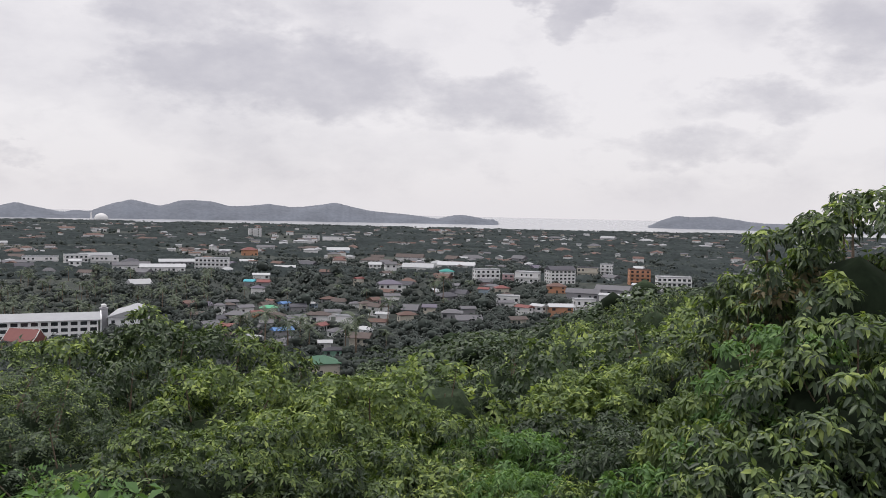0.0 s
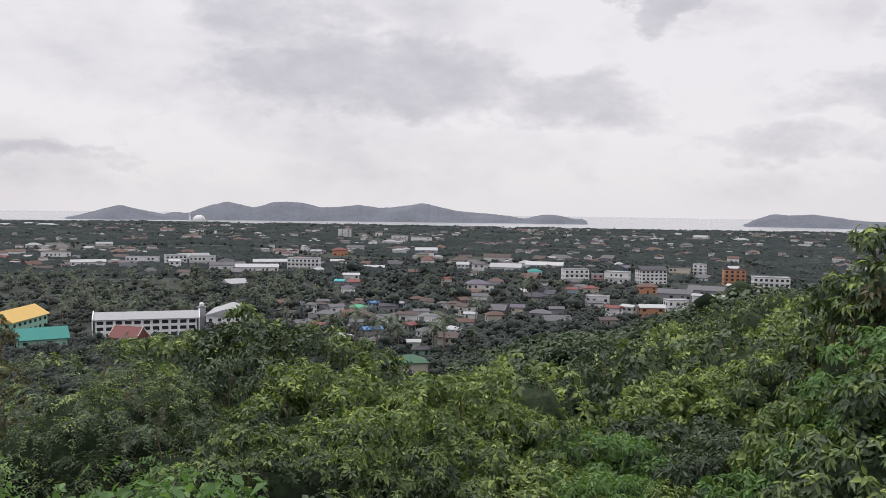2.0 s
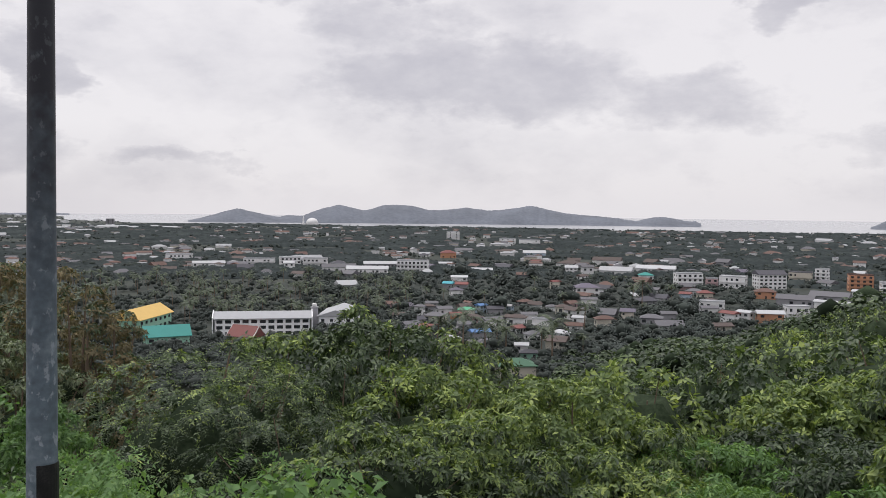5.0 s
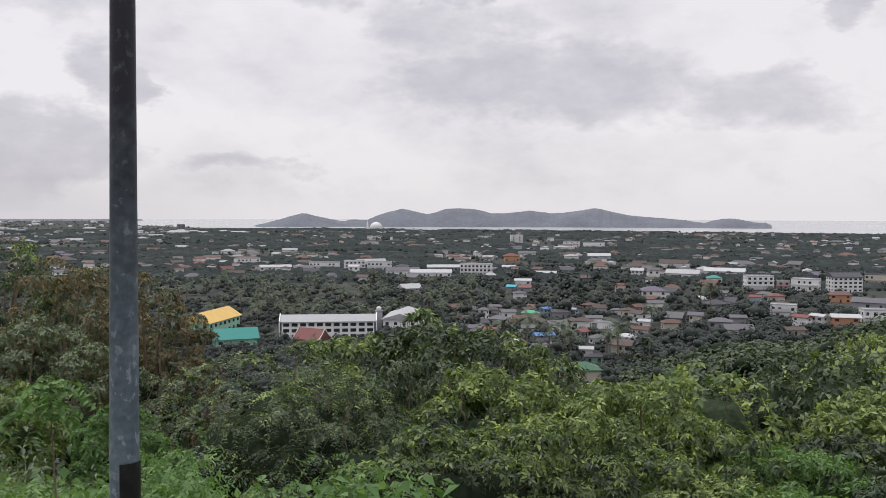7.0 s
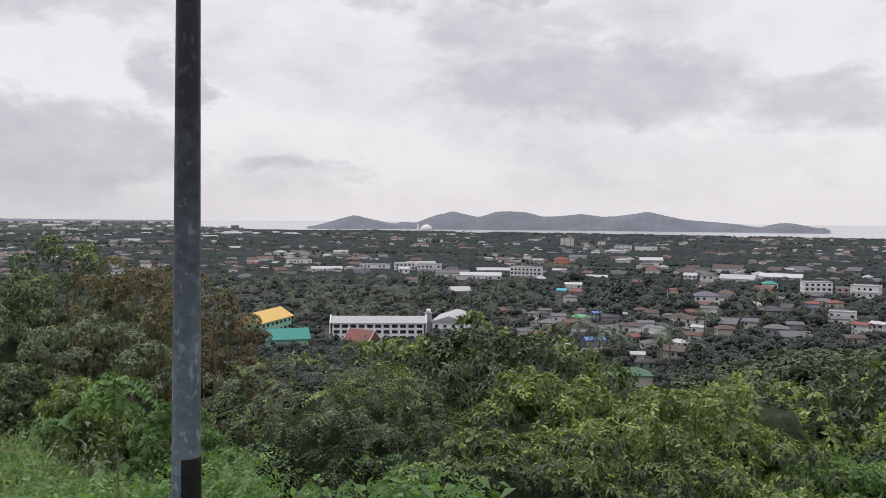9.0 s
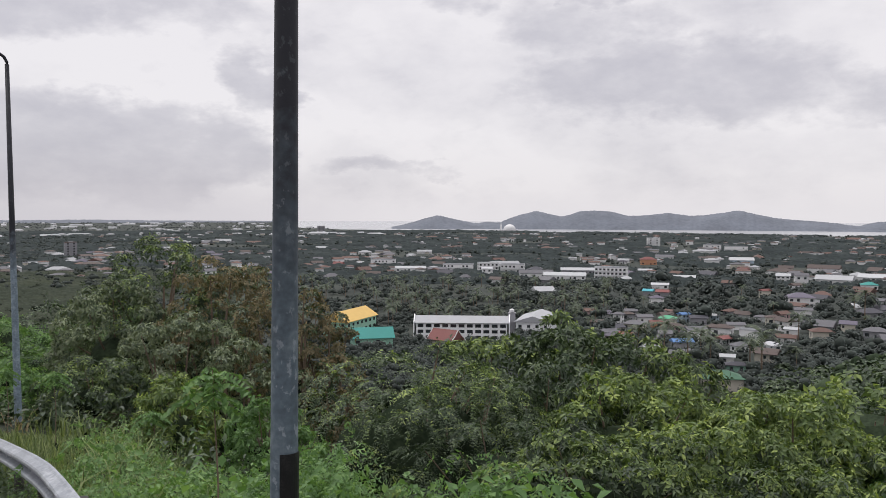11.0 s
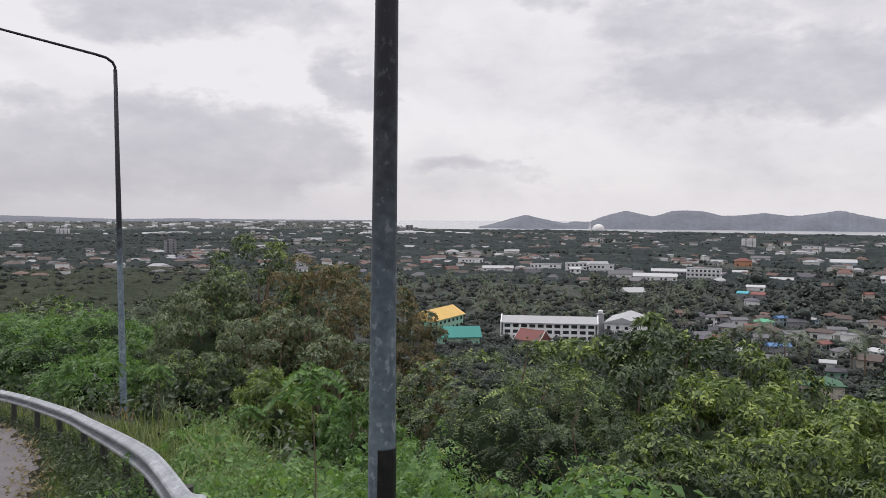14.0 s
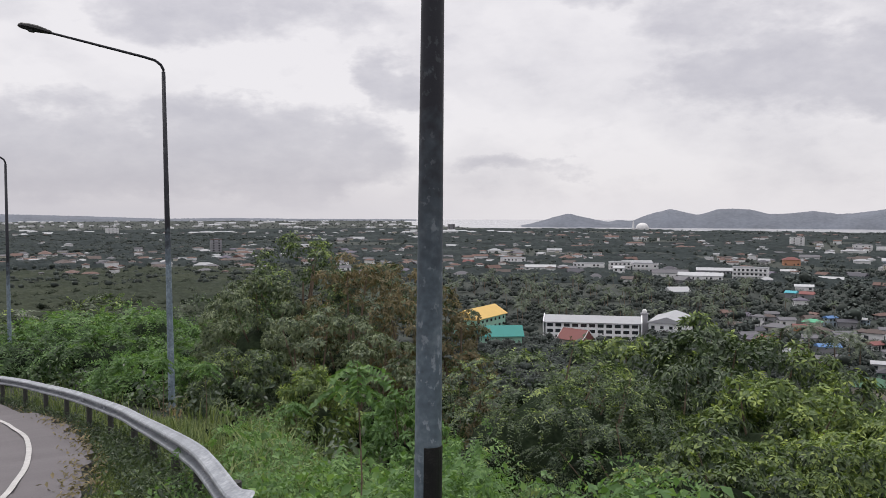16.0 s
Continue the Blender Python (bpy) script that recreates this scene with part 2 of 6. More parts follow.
def mesh_np(name, V, F, mat, smooth=False, second=None, which=None):
    """Fast mesh of equal faces from arrays; which: the faces of a second material."""
    me = bpy.data.meshes.new(name)
    k = F.shape[1]
    me.vertices.add(len(V)), me.loops.add(F.size), me.polygons.add(len(F))
    me.vertices.foreach_set("co", V.astype(np.float32).ravel())
    me.loops.foreach_set("vertex_index", F.astype(np.int32).ravel())
    me.polygons.foreach_set("loop_start", np.arange(len(F), dtype=np.int32) * k)
    if smooth:
        me.polygons.foreach_set("use_smooth", np.ones(len(F), dtype=bool))
    me.materials.append(mat)
    if second is not None:
        me.materials.append(second)
        me.polygons.foreach_set("material_index", which.astype(np.int32))
    me.update(calc_edges=True)
    me.validate()
    return me


def put(name, me, parent=None, m=None, label=""):
    ob = new(name, me)
    if parent is not None:
        ob.parent = parent
    if m is not None:
        ob.matrix_basis = m
    return tagged(ob, label)


def thing(name, m, label, category, group="", kind=""):
    ob = new(name)
    ob.matrix_basis = m
    return tagged(ob, label, category, group, kind)


def boxes(*bs):
    """Vertices and faces of boxes (x0, x1, y0, y1, z0, z1)."""
    V, F = [], []
    for x0, x1, y0, y1, z0, z1 in bs:
        o = len(V)
        V += [(x0, y0, z0), (x1, y0, z0), (x1, y1, z0), (x0, y1, z0), (x0, y0, z1), (x1, y0, z1), (x1, y1, z1), (x0, y1, z1)]
        F += [(o, o + 3, o + 2, o + 1), (o + 4, o + 5, o + 6, o + 7), (o, o + 1, o + 5, o + 4), (o + 1, o + 2, o + 6, o + 5), (o + 2, o + 3, o + 7, o + 6), (o + 3, o, o + 4, o + 7)]
    return V, F


def tube(points, radii, sides=10):
    """A tapering tube along points; closed ends."""
    V, F = [], []
    pts = [Vector(p) for p in points]
    for i, p in enumerate(pts):
        d = (pts[min(i + 1, len(pts) - 1)] - pts[max(i - 1, 0)]).normalized()
        q = d.to_track_quat("Z", "Y")
        for s in range(sides):
            a = 2 * math.pi * s / sides
            V.append(p + q @ Vector((radii[i] * math.cos(a), radii[i] * math.sin(a), 0)))
    for i in range(len(pts) - 1):
        for s in range(sides):
            F.append((i * sides + s, i * sides + (s + 1) % sides, (i + 1) * sides + (s + 1) % sides, (i + 1) * sides + s))
    F.append(tuple(reversed(range(sides))))
    F.append(tuple(range((len(pts) - 1) * sides, len(pts) * sides)))
    return V, F


def join(*parts):
    V, F = [], []
    for v, f in parts:
        o = len(V)
        V += list(v)
        F += [tuple(i + o for i in q) for q in f]
    return V, F


def at(az, d):
    """The place at a bearing (degrees left of +y) and a distance in the plan."""
    return -d * math.sin(radians(az)), d * math.cos(radians(az))


# ---- the ground ----
P_AZ = [-180, -110, -70, -45, -35, -22, -14, -8, 8, 20, 32, 45, 62, 100, 180]
P_R = [0, 3, 8, 17, 40, 100, 140, 180, 260, 330]
P_Z = [
    [58.3, 58.5, 59, 60, 64, 70, 68, 60, 30, 10],
    [58.3, 58.4, 58.6, 59, 60, 60, 56, 46, 20, 4],
    [58.3, 58.3, 57.8, 56.0, 53, 47, 44, 36, 10, 0],
    [58.3, 58.2, 57.2, 53.5, 50, 44, 41, 33, 8, 0],
    [58.3, 58.1, 57, 53, 49, 43, 41, 36, 16, 2],
    [58.3, 58, 56.6, 52.0, 45.5, 34, 29.5, 25, 14, 3],
    [58.3, 58, 56.6, 51.5, 44, 29, 21, 13, 2, 0],
    [58.3, 58, 56.6, 51.5, 43.5, 28, 19, 11, 1, 0],
    [58.3, 58, 56.6, 51.5, 43.5, 28, 19, 11, 1, 0],
    [58.3, 57.9, 56.8, 52.6, 45.5, 31, 22, 12, 1, 0],
    [58.2, 57.6, 56.6, 55.0, 52, 40, 30, 18, 2, 0],
    [58.2, 57.5, 56.6, 55.4, 52.5, 44, 36, 24, 4, 0],
    [58.2, 57.5, 56.6, 55.5, 52.8, 46, 40, 30, 8, 0],
    [58.2, 57.6, 57, 56.5, 56, 56, 52, 44, 20, 4],
    [58.3, 58.5, 59, 60, 64, 70, 68, 60, 30, 10],
]
P_Z = np.array(P_Z)
ROAD = [(-6.0, -14), (-7.6, -4), (-9.2, 2), (-10.2, 6), (-11.15, 9.4), (-12.76, 11.7), (-16.7, 15.0), (-22, 19), (-31, 25), (-40, 30)]   # middle of the lane
SHORE_AZ, SHORE_D = [-180, -90, -60, -45, -38, -27, -15, -5, 5, 14, 17.5, 19.5, 60, 180], [1e4, 3000, 2400, 2330, 2350, 2200, 2250, 2330, 2500, 2720, 3100, 6000, 1e4, 1e4]


EDGE = [(-4.8, -14), (-5.8, -4), (-6.7, 2), (-7.5, 5.6), (-8.25, 7.7), (-9.06, 9.21), (-9.74, 10.2), (-10.48, 11.21), (-11.5, 12.42), (-12.27, 13.27), (-13.25, 14.26), (-14.45, 15.27), (-16.03, 16.53), (-21.5, 20.4), (-30.4, 26.4), (-39.4, 31.6)]   # the white line


def off_line(x, y):
    """Distance from the white line, positive on the verge."""
    best, side = 1e9, 1
    for (x0, y0), (x1, y1) in zip(EDGE, EDGE[1:]):
        dx, dy = x1 - x0, y1 - y0
        t = min(1, max(0, ((x - x0) * dx + (y - y0) * dy) / (dx * dx + dy * dy)))
        g = math.hypot(x - x0 - t * dx, y - y0 - t * dy)
        if g < best:
            best, side = g, 1 if (x - x0) * dy - (y - y0) * dx > 0 else -1
    return best * side


def road_z(x, y):
    return 57.65 - 0.118 * math.hypot(x, y)


def road_gap(x, y):
    best = 1e9
    for (x0, y0), (x1, y1) in zip(ROAD, ROAD[1:]):
        dx, dy = x1 - x0, y1 - y0
        t = min(1, max(0, ((x - x0) * dx + (y - y0) * dy) / (dx * dx + dy * dy)))
        best = min(best, math.hypot(x - x0 - t * dx, y - y0 - t * dy))
    return best


def ground_z(x, y):
    r, az = math.hypot(x, y), math.degrees(math.atan2(-x, y))
    if r >= 330:
        z = 0.0
    else:
        i = max(0, min(len(P_AZ) - 2, int(np.searchsorted(P_AZ, az)) - 1))
        w = (az - P_AZ[i]) / (P_AZ[i + 1] - P_AZ[i])
        w = w * w * (3 - 2 * w)
        z = float(np.interp(r, P_R, P_Z[i] * (1 - w) + P_Z[i + 1] * w))
        if r > 6:
            z += min(1, (r - 6) / 30) * 1.2 * noise.noise((x * 0.05, y * 0.05, 3.1)) * (1 if r < 250 else 0.3)
    if r < 60:
        g = road_gap(x, y)
        if g < 9:
            w = 1 if g < 4.2 else (9 - g) / 4.8
            z = z * (1 - w) + (road_z(x, y) - 0.07) * w
    if r > 1500:
        s = float(np.interp(az, SHORE_AZ, SHORE_D)) + 40 * noise.noise((az * 0.9, 0, 7))
        if r > s:
            z = max(-4, -(r - s) * 0.03)
    return z


def make_ground():
    radii = list(np.concatenate([[0.4], np.arange(1, 12, 0.5), np.arange(12, 40, 1.0), np.geomspace(40, 330, 50), np.geomspace(345, 1500, 16), np.geomspace(1540, 4800, 46)]))
    azs = list(np.concatenate([np.arange(-62, 62, 0.5), np.arange(62, 298, 4.0)]))
    V, F = [(0, 0, 58.3)], []
    n = len(azs)
    for r in radii:
        for a in azs:
            x, y = at(a, r)
            V.append((x, y, ground_z(x, y)))
    for k in range(n):
        F.append((0, 1 + (k + 1) % n, 1 + k))
    for j in range(len(radii) - 1):
        for k in range(n):
            a, b = 1 + j * n + k, 1 + j * n + (k + 1) % n
            F.append((a, b, b + n, a + n))
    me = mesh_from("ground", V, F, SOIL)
    me.polygons.foreach_set("use_smooth", np.ones(len(F), dtype=bool))
    me.materials.append(PLAIN)
    flat = len(F) - n * sum(r >= 320 for r in radii[1:])
    me.polygons.foreach_set("material_index", (np.arange(len(F)) >= flat).astype(np.int32))
    tagged(new("ground", me), "green hillside falling to a wide coastal plain", "ground", kind="structure")
    # the sea
    V, F = [], []
    azw = list(np.arange(-180, 181, 2.0))
    for a in azw:
        for r in (1900, 2600, 3400, 4800):
            V.append((*at(a, r), -0.6))
    for k in range(len(azw) - 1):
        for j in range(3):
            a = k * 4 + j
            F.append((a, a + 4, a + 5, a + 1))
    tagged(new("water", mesh_from("water", V, F, WATER)), "calm pale grey sea beyond the plain", "sea", kind="structure")


make_ground()


def make_island(name, label, ridge, d0, depth):
    """A wooded island: ridge is (bearing, elevation of the skyline) from the eye."""
    A, E = [p[0] for p in ridge], [p[1] for p in ridge]
    azs = np.arange(min(A), max(A) + 0.01, 0.05)
    rows = [0, 0.12, 0.3, 0.5, 0.7, 1.0]
    V, F = [], []
    dm = d0 + depth * 0.5
    soft = np.exp(-0.5 * (np.arange(-16, 17) * 0.05 / 0.16) ** 2)
    sky = np.convolve(np.interp(np.arange(min(A) - 0.8, max(A) + 0.81, 0.05), sorted(A), [y for _, y in sorted(zip(A, E))]), soft / soft.sum(), "valid")
    for a, e in zip(azs, sky + 0.02):
        top = max(0.5, EYE + dm * math.tan(radians(e)) + 1.6 * noise.noise((a * 1.7, 2.2, 0)) + 1.2 * noise.noise((a * 6, 1, 0)) + 1.3 * noise.noise((a * 23, 4, 0)))
        for q in rows:
            h = top * math.sin(math.pi * q) ** 0.8 if 0 < q < 1 else -3
            if q not in (0, 0.5, 1.0):
                h *= 0.9 + 0.25 * noise.noise((a * 2, q * 6, 5))
            V.append((*at(a, d0 + depth * q), h))
    n = len(rows)
    for i in range(len(azs) - 1):
        for j in range(n - 1):
            a = i * n + j
            F.append((a, a + 1, a + n + 1, a + n))
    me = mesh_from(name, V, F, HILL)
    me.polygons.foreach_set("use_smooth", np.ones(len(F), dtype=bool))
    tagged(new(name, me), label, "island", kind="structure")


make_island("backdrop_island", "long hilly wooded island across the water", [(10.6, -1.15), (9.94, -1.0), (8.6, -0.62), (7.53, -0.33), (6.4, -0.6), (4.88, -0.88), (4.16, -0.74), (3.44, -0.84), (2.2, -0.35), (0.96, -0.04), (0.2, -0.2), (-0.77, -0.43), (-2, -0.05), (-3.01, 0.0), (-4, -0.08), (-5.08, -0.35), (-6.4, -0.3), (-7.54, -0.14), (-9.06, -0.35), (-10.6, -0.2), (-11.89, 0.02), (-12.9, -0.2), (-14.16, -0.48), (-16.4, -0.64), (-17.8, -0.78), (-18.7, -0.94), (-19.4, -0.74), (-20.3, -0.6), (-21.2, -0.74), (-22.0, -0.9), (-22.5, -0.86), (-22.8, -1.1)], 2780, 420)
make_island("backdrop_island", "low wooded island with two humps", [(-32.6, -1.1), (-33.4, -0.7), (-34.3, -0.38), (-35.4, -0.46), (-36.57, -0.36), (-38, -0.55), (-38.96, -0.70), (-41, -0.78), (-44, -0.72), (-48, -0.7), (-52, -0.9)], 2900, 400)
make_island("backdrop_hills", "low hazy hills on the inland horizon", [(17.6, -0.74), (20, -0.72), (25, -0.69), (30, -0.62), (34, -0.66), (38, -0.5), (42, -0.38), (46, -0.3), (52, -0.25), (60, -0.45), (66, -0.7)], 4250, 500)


# ---- vegetation ----
def leaves(centres, outward, size, rng, droop=0.35, slim=0.42, fold=0.25, jitter=0.5, lift=0.9):
    """Folded leaves, two triangles each: base, side, tip, side. The blades face up and outward, the tips hang. Returns arrays."""
    n = len(centres)
    nrm = outward * 0.7 + rng.normal(0, jitter, (n, 3))
    nrm[:, 2] += lift
    nrm /= np.linalg.norm(nrm, axis=1)[:, None] + 1e-9
    d = outward + rng.normal(0, 0.8, (n, 3))
    d[:, 2] -= droop
    d -= nrm * (d * nrm).sum(1)[:, None]
    d /= np.linalg.norm(d, axis=1)[:, None] + 1e-9
    s = np.cross(d, nrm)
    L = size * rng.uniform(0.65, 1.35, (n, 1))
    base = centres - d * L * 0.5
    tip = centres + d * L * 0.5 - np.array([0, 0, 1.0]) * L * 0.12
    mid = centres - d * L * 0.06
    a, b = mid + s * L * slim * 0.5 + nrm * L * fold * 0.4, mid - s * L * slim * 0.5 + nrm * L * fold * 0.4
    V = np.stack([base, a, tip, b], 1).reshape(-1, 3)
    k = np.arange(n)[:, None] * 4
    F = np.concatenate([k + np.array([[0, 1, 2]]), k + np.array([[0, 2, 3]])], 1).reshape(-1, 3)
    return V, F


def sprays(p, v, length, leaf, rng, pairs=7, rise=0.3, hang=0.45):
    """Feathery stalks with pairs of slim leaflets, one triangle each: p the stalks' feet, v their outward ways."""
    n = len(p)
    # the stalks lie on the crown's surface like shingles, tips outward and down
    nrm = v * 0.75 + np.array([0, 0, 0.55]) + rng.normal(0, 0.16, (n, 3))
    nrm /= np.linalg.norm(nrm, axis=1)[:, None]
    d = v * np.array([1.0, 1.0, 0.0]) + rng.normal(0, 0.45, (n, 3)) + np.array([0, 0, rise - 0.45])
    d -= nrm * (d * nrm).sum(1)[:, None]
    d += nrm * 0.25
    d /= np.linalg.norm(d, axis=1)[:, None] + 1e-9
    s = np.cross(d, nrm)
    s /= np.linalg.norm(s, axis=1)[:, None] + 1e-9
    up = np.cross(s, d)
    S = length * rng.uniform(0.6, 1.3, (n, 1))
    q = np.tile(np.repeat((np.arange(pairs) + 0.6) / pairs, 2), n)[:, None]
    sd = np.tile(np.array([-1.0, 1.0]), n * pairs)[:, None]
    k = pairs * 2
    D, T, U, L = np.repeat(d, k, 0), np.repeat(s, k, 0), np.repeat(up, k, 0), np.repeat(S, k, 0)
    c = np.repeat(p, k, 0) + D * L * q - np.array([0, 0, 1.0]) * L * hang * q * q
    m = n * k
    w = T * sd * 0.85 + D * 0.6 + U * rng.normal(0.05, 0.18, (m, 1)) + rng.normal(0, 0.14, (m, 3))
    w /= np.linalg.norm(w, axis=1)[:, None]
    e = leaf * rng.uniform(0.6, 1.3, (m, 1)) * (1.15 - 0.5 * q)
    side = np.cross(w, U + rng.normal(0, 0.2, (m, 3)))
    side /= np.linalg.norm(side, axis=1)[:, None] + 1e-9
    V = np.stack([c, c + w * e * 0.45 + side * e * 0.42, c + w * e - np.array([0, 0, 1.0]) * e * 0.2], 1).reshape(-1, 3)
    return V, np.arange(m * 3).reshape(-1, 3)


def lump(rng, level=0):
    """A rough solid body for the heart of a crown."""
    bm = bmesh.new()
    bmesh.ops.create_icosphere(bm, subdivisions=level + 1, radius=1.0)
    V = np.array([tuple(p.co) for p in bm.verts])
    F = np.array([[p.index for p in f.verts] for f in bm.faces])
    bm.free()
    return V * rng.uniform(0.72, 1.08, (len(V), 1)), F


# brighter leaf for crown tops: young growth, plus top light put into the colour
FRESH_LIT = {"leaf_green": LEAF_YELLOW, "leaf_yellow_green": LEAF_YELLOW, "leaf_dark_green": LEAF, "leaf_brownish": LEAF, "leaf_mid_green": LEAF_WEED, "leaf_grey_green": LEAF, "leaf_weed": LEAF_WEED}


def whorls(p, v, tuft, size, rng, droop=0.7, slim=0.36, fine=False):
    """Leaves set round the twigs' ends: p the ends, v their outward ways. The blades follow the crown's surface and their tips hang.
    fine: six corners a leaf instead of four."""
    n = len(p) * tuft
    a = np.tile(np.arange(tuft) * 2.4, len(p)) + np.repeat(rng.uniform(0, 6.28, len(p)), tuft)
    V, P = np.repeat(v, tuft, 0), np.repeat(p, tuft, 0)
    u = np.cross(V, np.array([0.13, 0.21, 1.0]))
    u /= np.linalg.norm(u, axis=1)[:, None] + 1e-9
    w = np.cross(V, u)
    d = V * rng.uniform(0.05, 0.7, (n, 1)) + u * np.cos(a)[:, None] + w * np.sin(a)[:, None] + rng.normal(0, 0.2, (n, 3))
    d[:, 2] -= droop * rng.uniform(0.5, 1.3, n)
    d /= np.linalg.norm(d, axis=1)[:, None] + 1e-9
    nrm = V * 0.9 + np.array([0, 0, 0.5]) + rng.normal(0, 0.22, (n, 3))
    nrm -= d * (d * nrm).sum(1)[:, None]
    nrm /= np.linalg.norm(nrm, axis=1)[:, None] + 1e-9
    s = np.cross(d, nrm)
    L = size * rng.uniform(0.6, 1.3, (n, 1))
    base = P + d * L * 0.12
    hang = np.array([0, 0, 1.0]) * L * 0.16 * min(1.5, droop + 0.4)
    W = L * slim * 0.5
    if fine:
        m1, m2, tip = base + d * L * 0.3, base + d * L * 0.66 - hang * 0.35, base + d * L - hang
        up = nrm * L * 0.05
        Q = np.stack([base, m1 + s * W * 0.9 + up, m2 + s * W * 0.8 + up, tip, m2 - s * W * 0.8 + up, m1 - s * W * 0.9 + up], 1).reshape(-1, 3)
        k = np.arange(n)[:, None] * 6
        return Q, np.concatenate([k + np.array([f]) for f in ((0, 1, 2), (0, 2, 3), (0, 3, 4), (0, 4, 5))], 1).reshape(-1, 3), 4
    mid, tip = base + d * L * 0.42, base + d * L - hang
    up = nrm * L * 0.07
    Q = np.stack([base, mid + s * W + up, tip, mid - s * W + up], 1).reshape(-1, 3)
    k = np.arange(n)[:, None] * 4
    return Q, np.concatenate([k + np.array([[0, 1, 2]]), k + np.array([[0, 2, 3]])], 1).reshape(-1, 3), 2


def pads(rng, k, spread, rz, size, loose=0.17):
    """The foliage pads of a crown: centres on an egg-shaped dome, open below, and their radii."""
    i = np.arange(k) + 0.5
    h = 1 - 1.55 * i / k
    a = i * 2.39996 + rng.normal(0, 0.25, k)
    w = np.sqrt(np.clip(1 - h * h, 0, 1))
    c = np.stack([np.cos(a) * w, np.sin(a) * w, h], 1) * rng.uniform(0.84 - loose, 0.8 + loose, (k, 1))
    r = rng.uniform(*size, k) * spread
    c[rng.integers(k // 8, k, max(1, k // 6))] *= 1.14
    c[:k // 8] *= 0.9 / np.linalg.norm(c[:k // 8], axis=1)[:, None] * rng.uniform(0.92, 1.06, (k // 8, 1))
    return c * np.array([spread, spread, rz]), r


def tree_meshes(seed, height, spread, n, size, mat, lobes=22, clear=0.2, twigs=7, stem=0.02, droop=0.7, slim=0.36, tuft=6, feather=0.0, fresh=0.5, fine=False, pad=(0.13, 0.24), heart=0.66):
    """Trunk mesh and crown mesh of one tree, its foot at the origin. Leaves sit in whorls at the twigs' ends, on pads
    parted by gaps that a dark heart darkens. fresh: share of upward whorls in the brighter leaf, young growth with
    light from above painted in.
    """
    rng = np.random.default_rng(seed)
    rz = max(0.5 * height * (1 - clear), min(spread, height * 0.5) * 0.75)
    lc, lr = pads(rng, lobes, spread, rz, pad)
    flat = 0.45 if feather else 0.72
    m = max(lobes, n // tuft)
    pick = rng.choice(lobes, m, p=lr ** 2 / (lr ** 2).sum())
    out = lc / np.array([spread, spread, rz])
    v = rng.normal(0, 1, (m, 3)) + out[pick] * 0.9 + np.array([0, 0, 0.35])
    v /= np.linalg.norm(v, axis=1)[:, None]
    p = lc[pick] + v * (lr[pick] * rng.uniform(0.72, 1.12, m))[:, None] * np.array([1, 1, flat])
    # a few shoots stand out of the crown
    far = rng.random(m) < 0.03
    p[far] += v[far] * lr[pick][far][:, None] * 0.35
    cz = height - float(np.percentile(p[:, 2], 97))
    p[:, 2] += cz
    # upward pads high in the crown get the brighter leaf, as if lit
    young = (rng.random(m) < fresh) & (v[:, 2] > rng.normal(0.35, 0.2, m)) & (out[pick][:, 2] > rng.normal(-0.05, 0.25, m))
    if feather:
        V, F = sprays(p - v * feather * 0.4, v, feather, size, rng, tuft // 2, 0.35, 0.35)
        per = tuft // 2 * 2
    else:
        V, F, per = whorls(p, v, tuft, size, rng, droop, slim, fine)
        per *= tuft
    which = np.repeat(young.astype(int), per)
    # a solid lump inside, dark in its colour to stand for the crown's inner shade
    BV, BF, nb = [V], [F], len(V)
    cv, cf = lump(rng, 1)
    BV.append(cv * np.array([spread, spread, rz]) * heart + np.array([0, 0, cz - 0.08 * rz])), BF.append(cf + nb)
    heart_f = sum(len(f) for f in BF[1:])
    crown = mesh_np("crown", np.vstack(BV), np.vstack(BF), mat, second=FRESH_LIT.get(mat.name, mat), which=np.concatenate([which, np.full(heart_f, 2)]))
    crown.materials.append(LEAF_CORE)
    r0 = max(0.04, height * stem)
    bend = rng.normal(0, 0.04 * height, 2)
    parts = [tube([(0, 0, -0.6), (bend[0] * 0.3, bend[1] * 0.3, cz * 0.5), (bend[0], bend[1], cz), (bend[0] * 1.2, bend[1] * 1.2, cz + rz * 0.55)], [r0, r0 * 0.8, r0 * 0.5, r0 * 0.15], 7)]
    for c in lc[1::max(1, lobes // twigs)]:
        z0 = rng.uniform(0.4, 0.9) * cz
        parts.append(tube([(bend[0] * 0.6, bend[1] * 0.6, z0), (c[0] * 0.5, c[1] * 0.5, (z0 + cz + c[2]) * 0.5), (c[0] * 1.05, c[1] * 1.05, cz + c[2] * 1.05)], [r0 * 0.45, r0 * 0.3, r0 * 0.1], 5))
    tv, tf = join(*parts)
    return mesh_from("trunk", tv, tf, BARK), crown


def plant_tree(meshes, x, y, label, category="tree", group="", turn=0.0, scale=(1, 1, 1), name="tree", dz=0.0):
    m = Matrix.LocRotScale((x, y, ground_z(x, y) + dz), Euler((0, 0, turn)), scale)
    t = thing(name, m, label, category, group)
    put("trunk", meshes[0], t)
    put("crown", meshes[1], t)
    return t


rnd = random.Random(11)
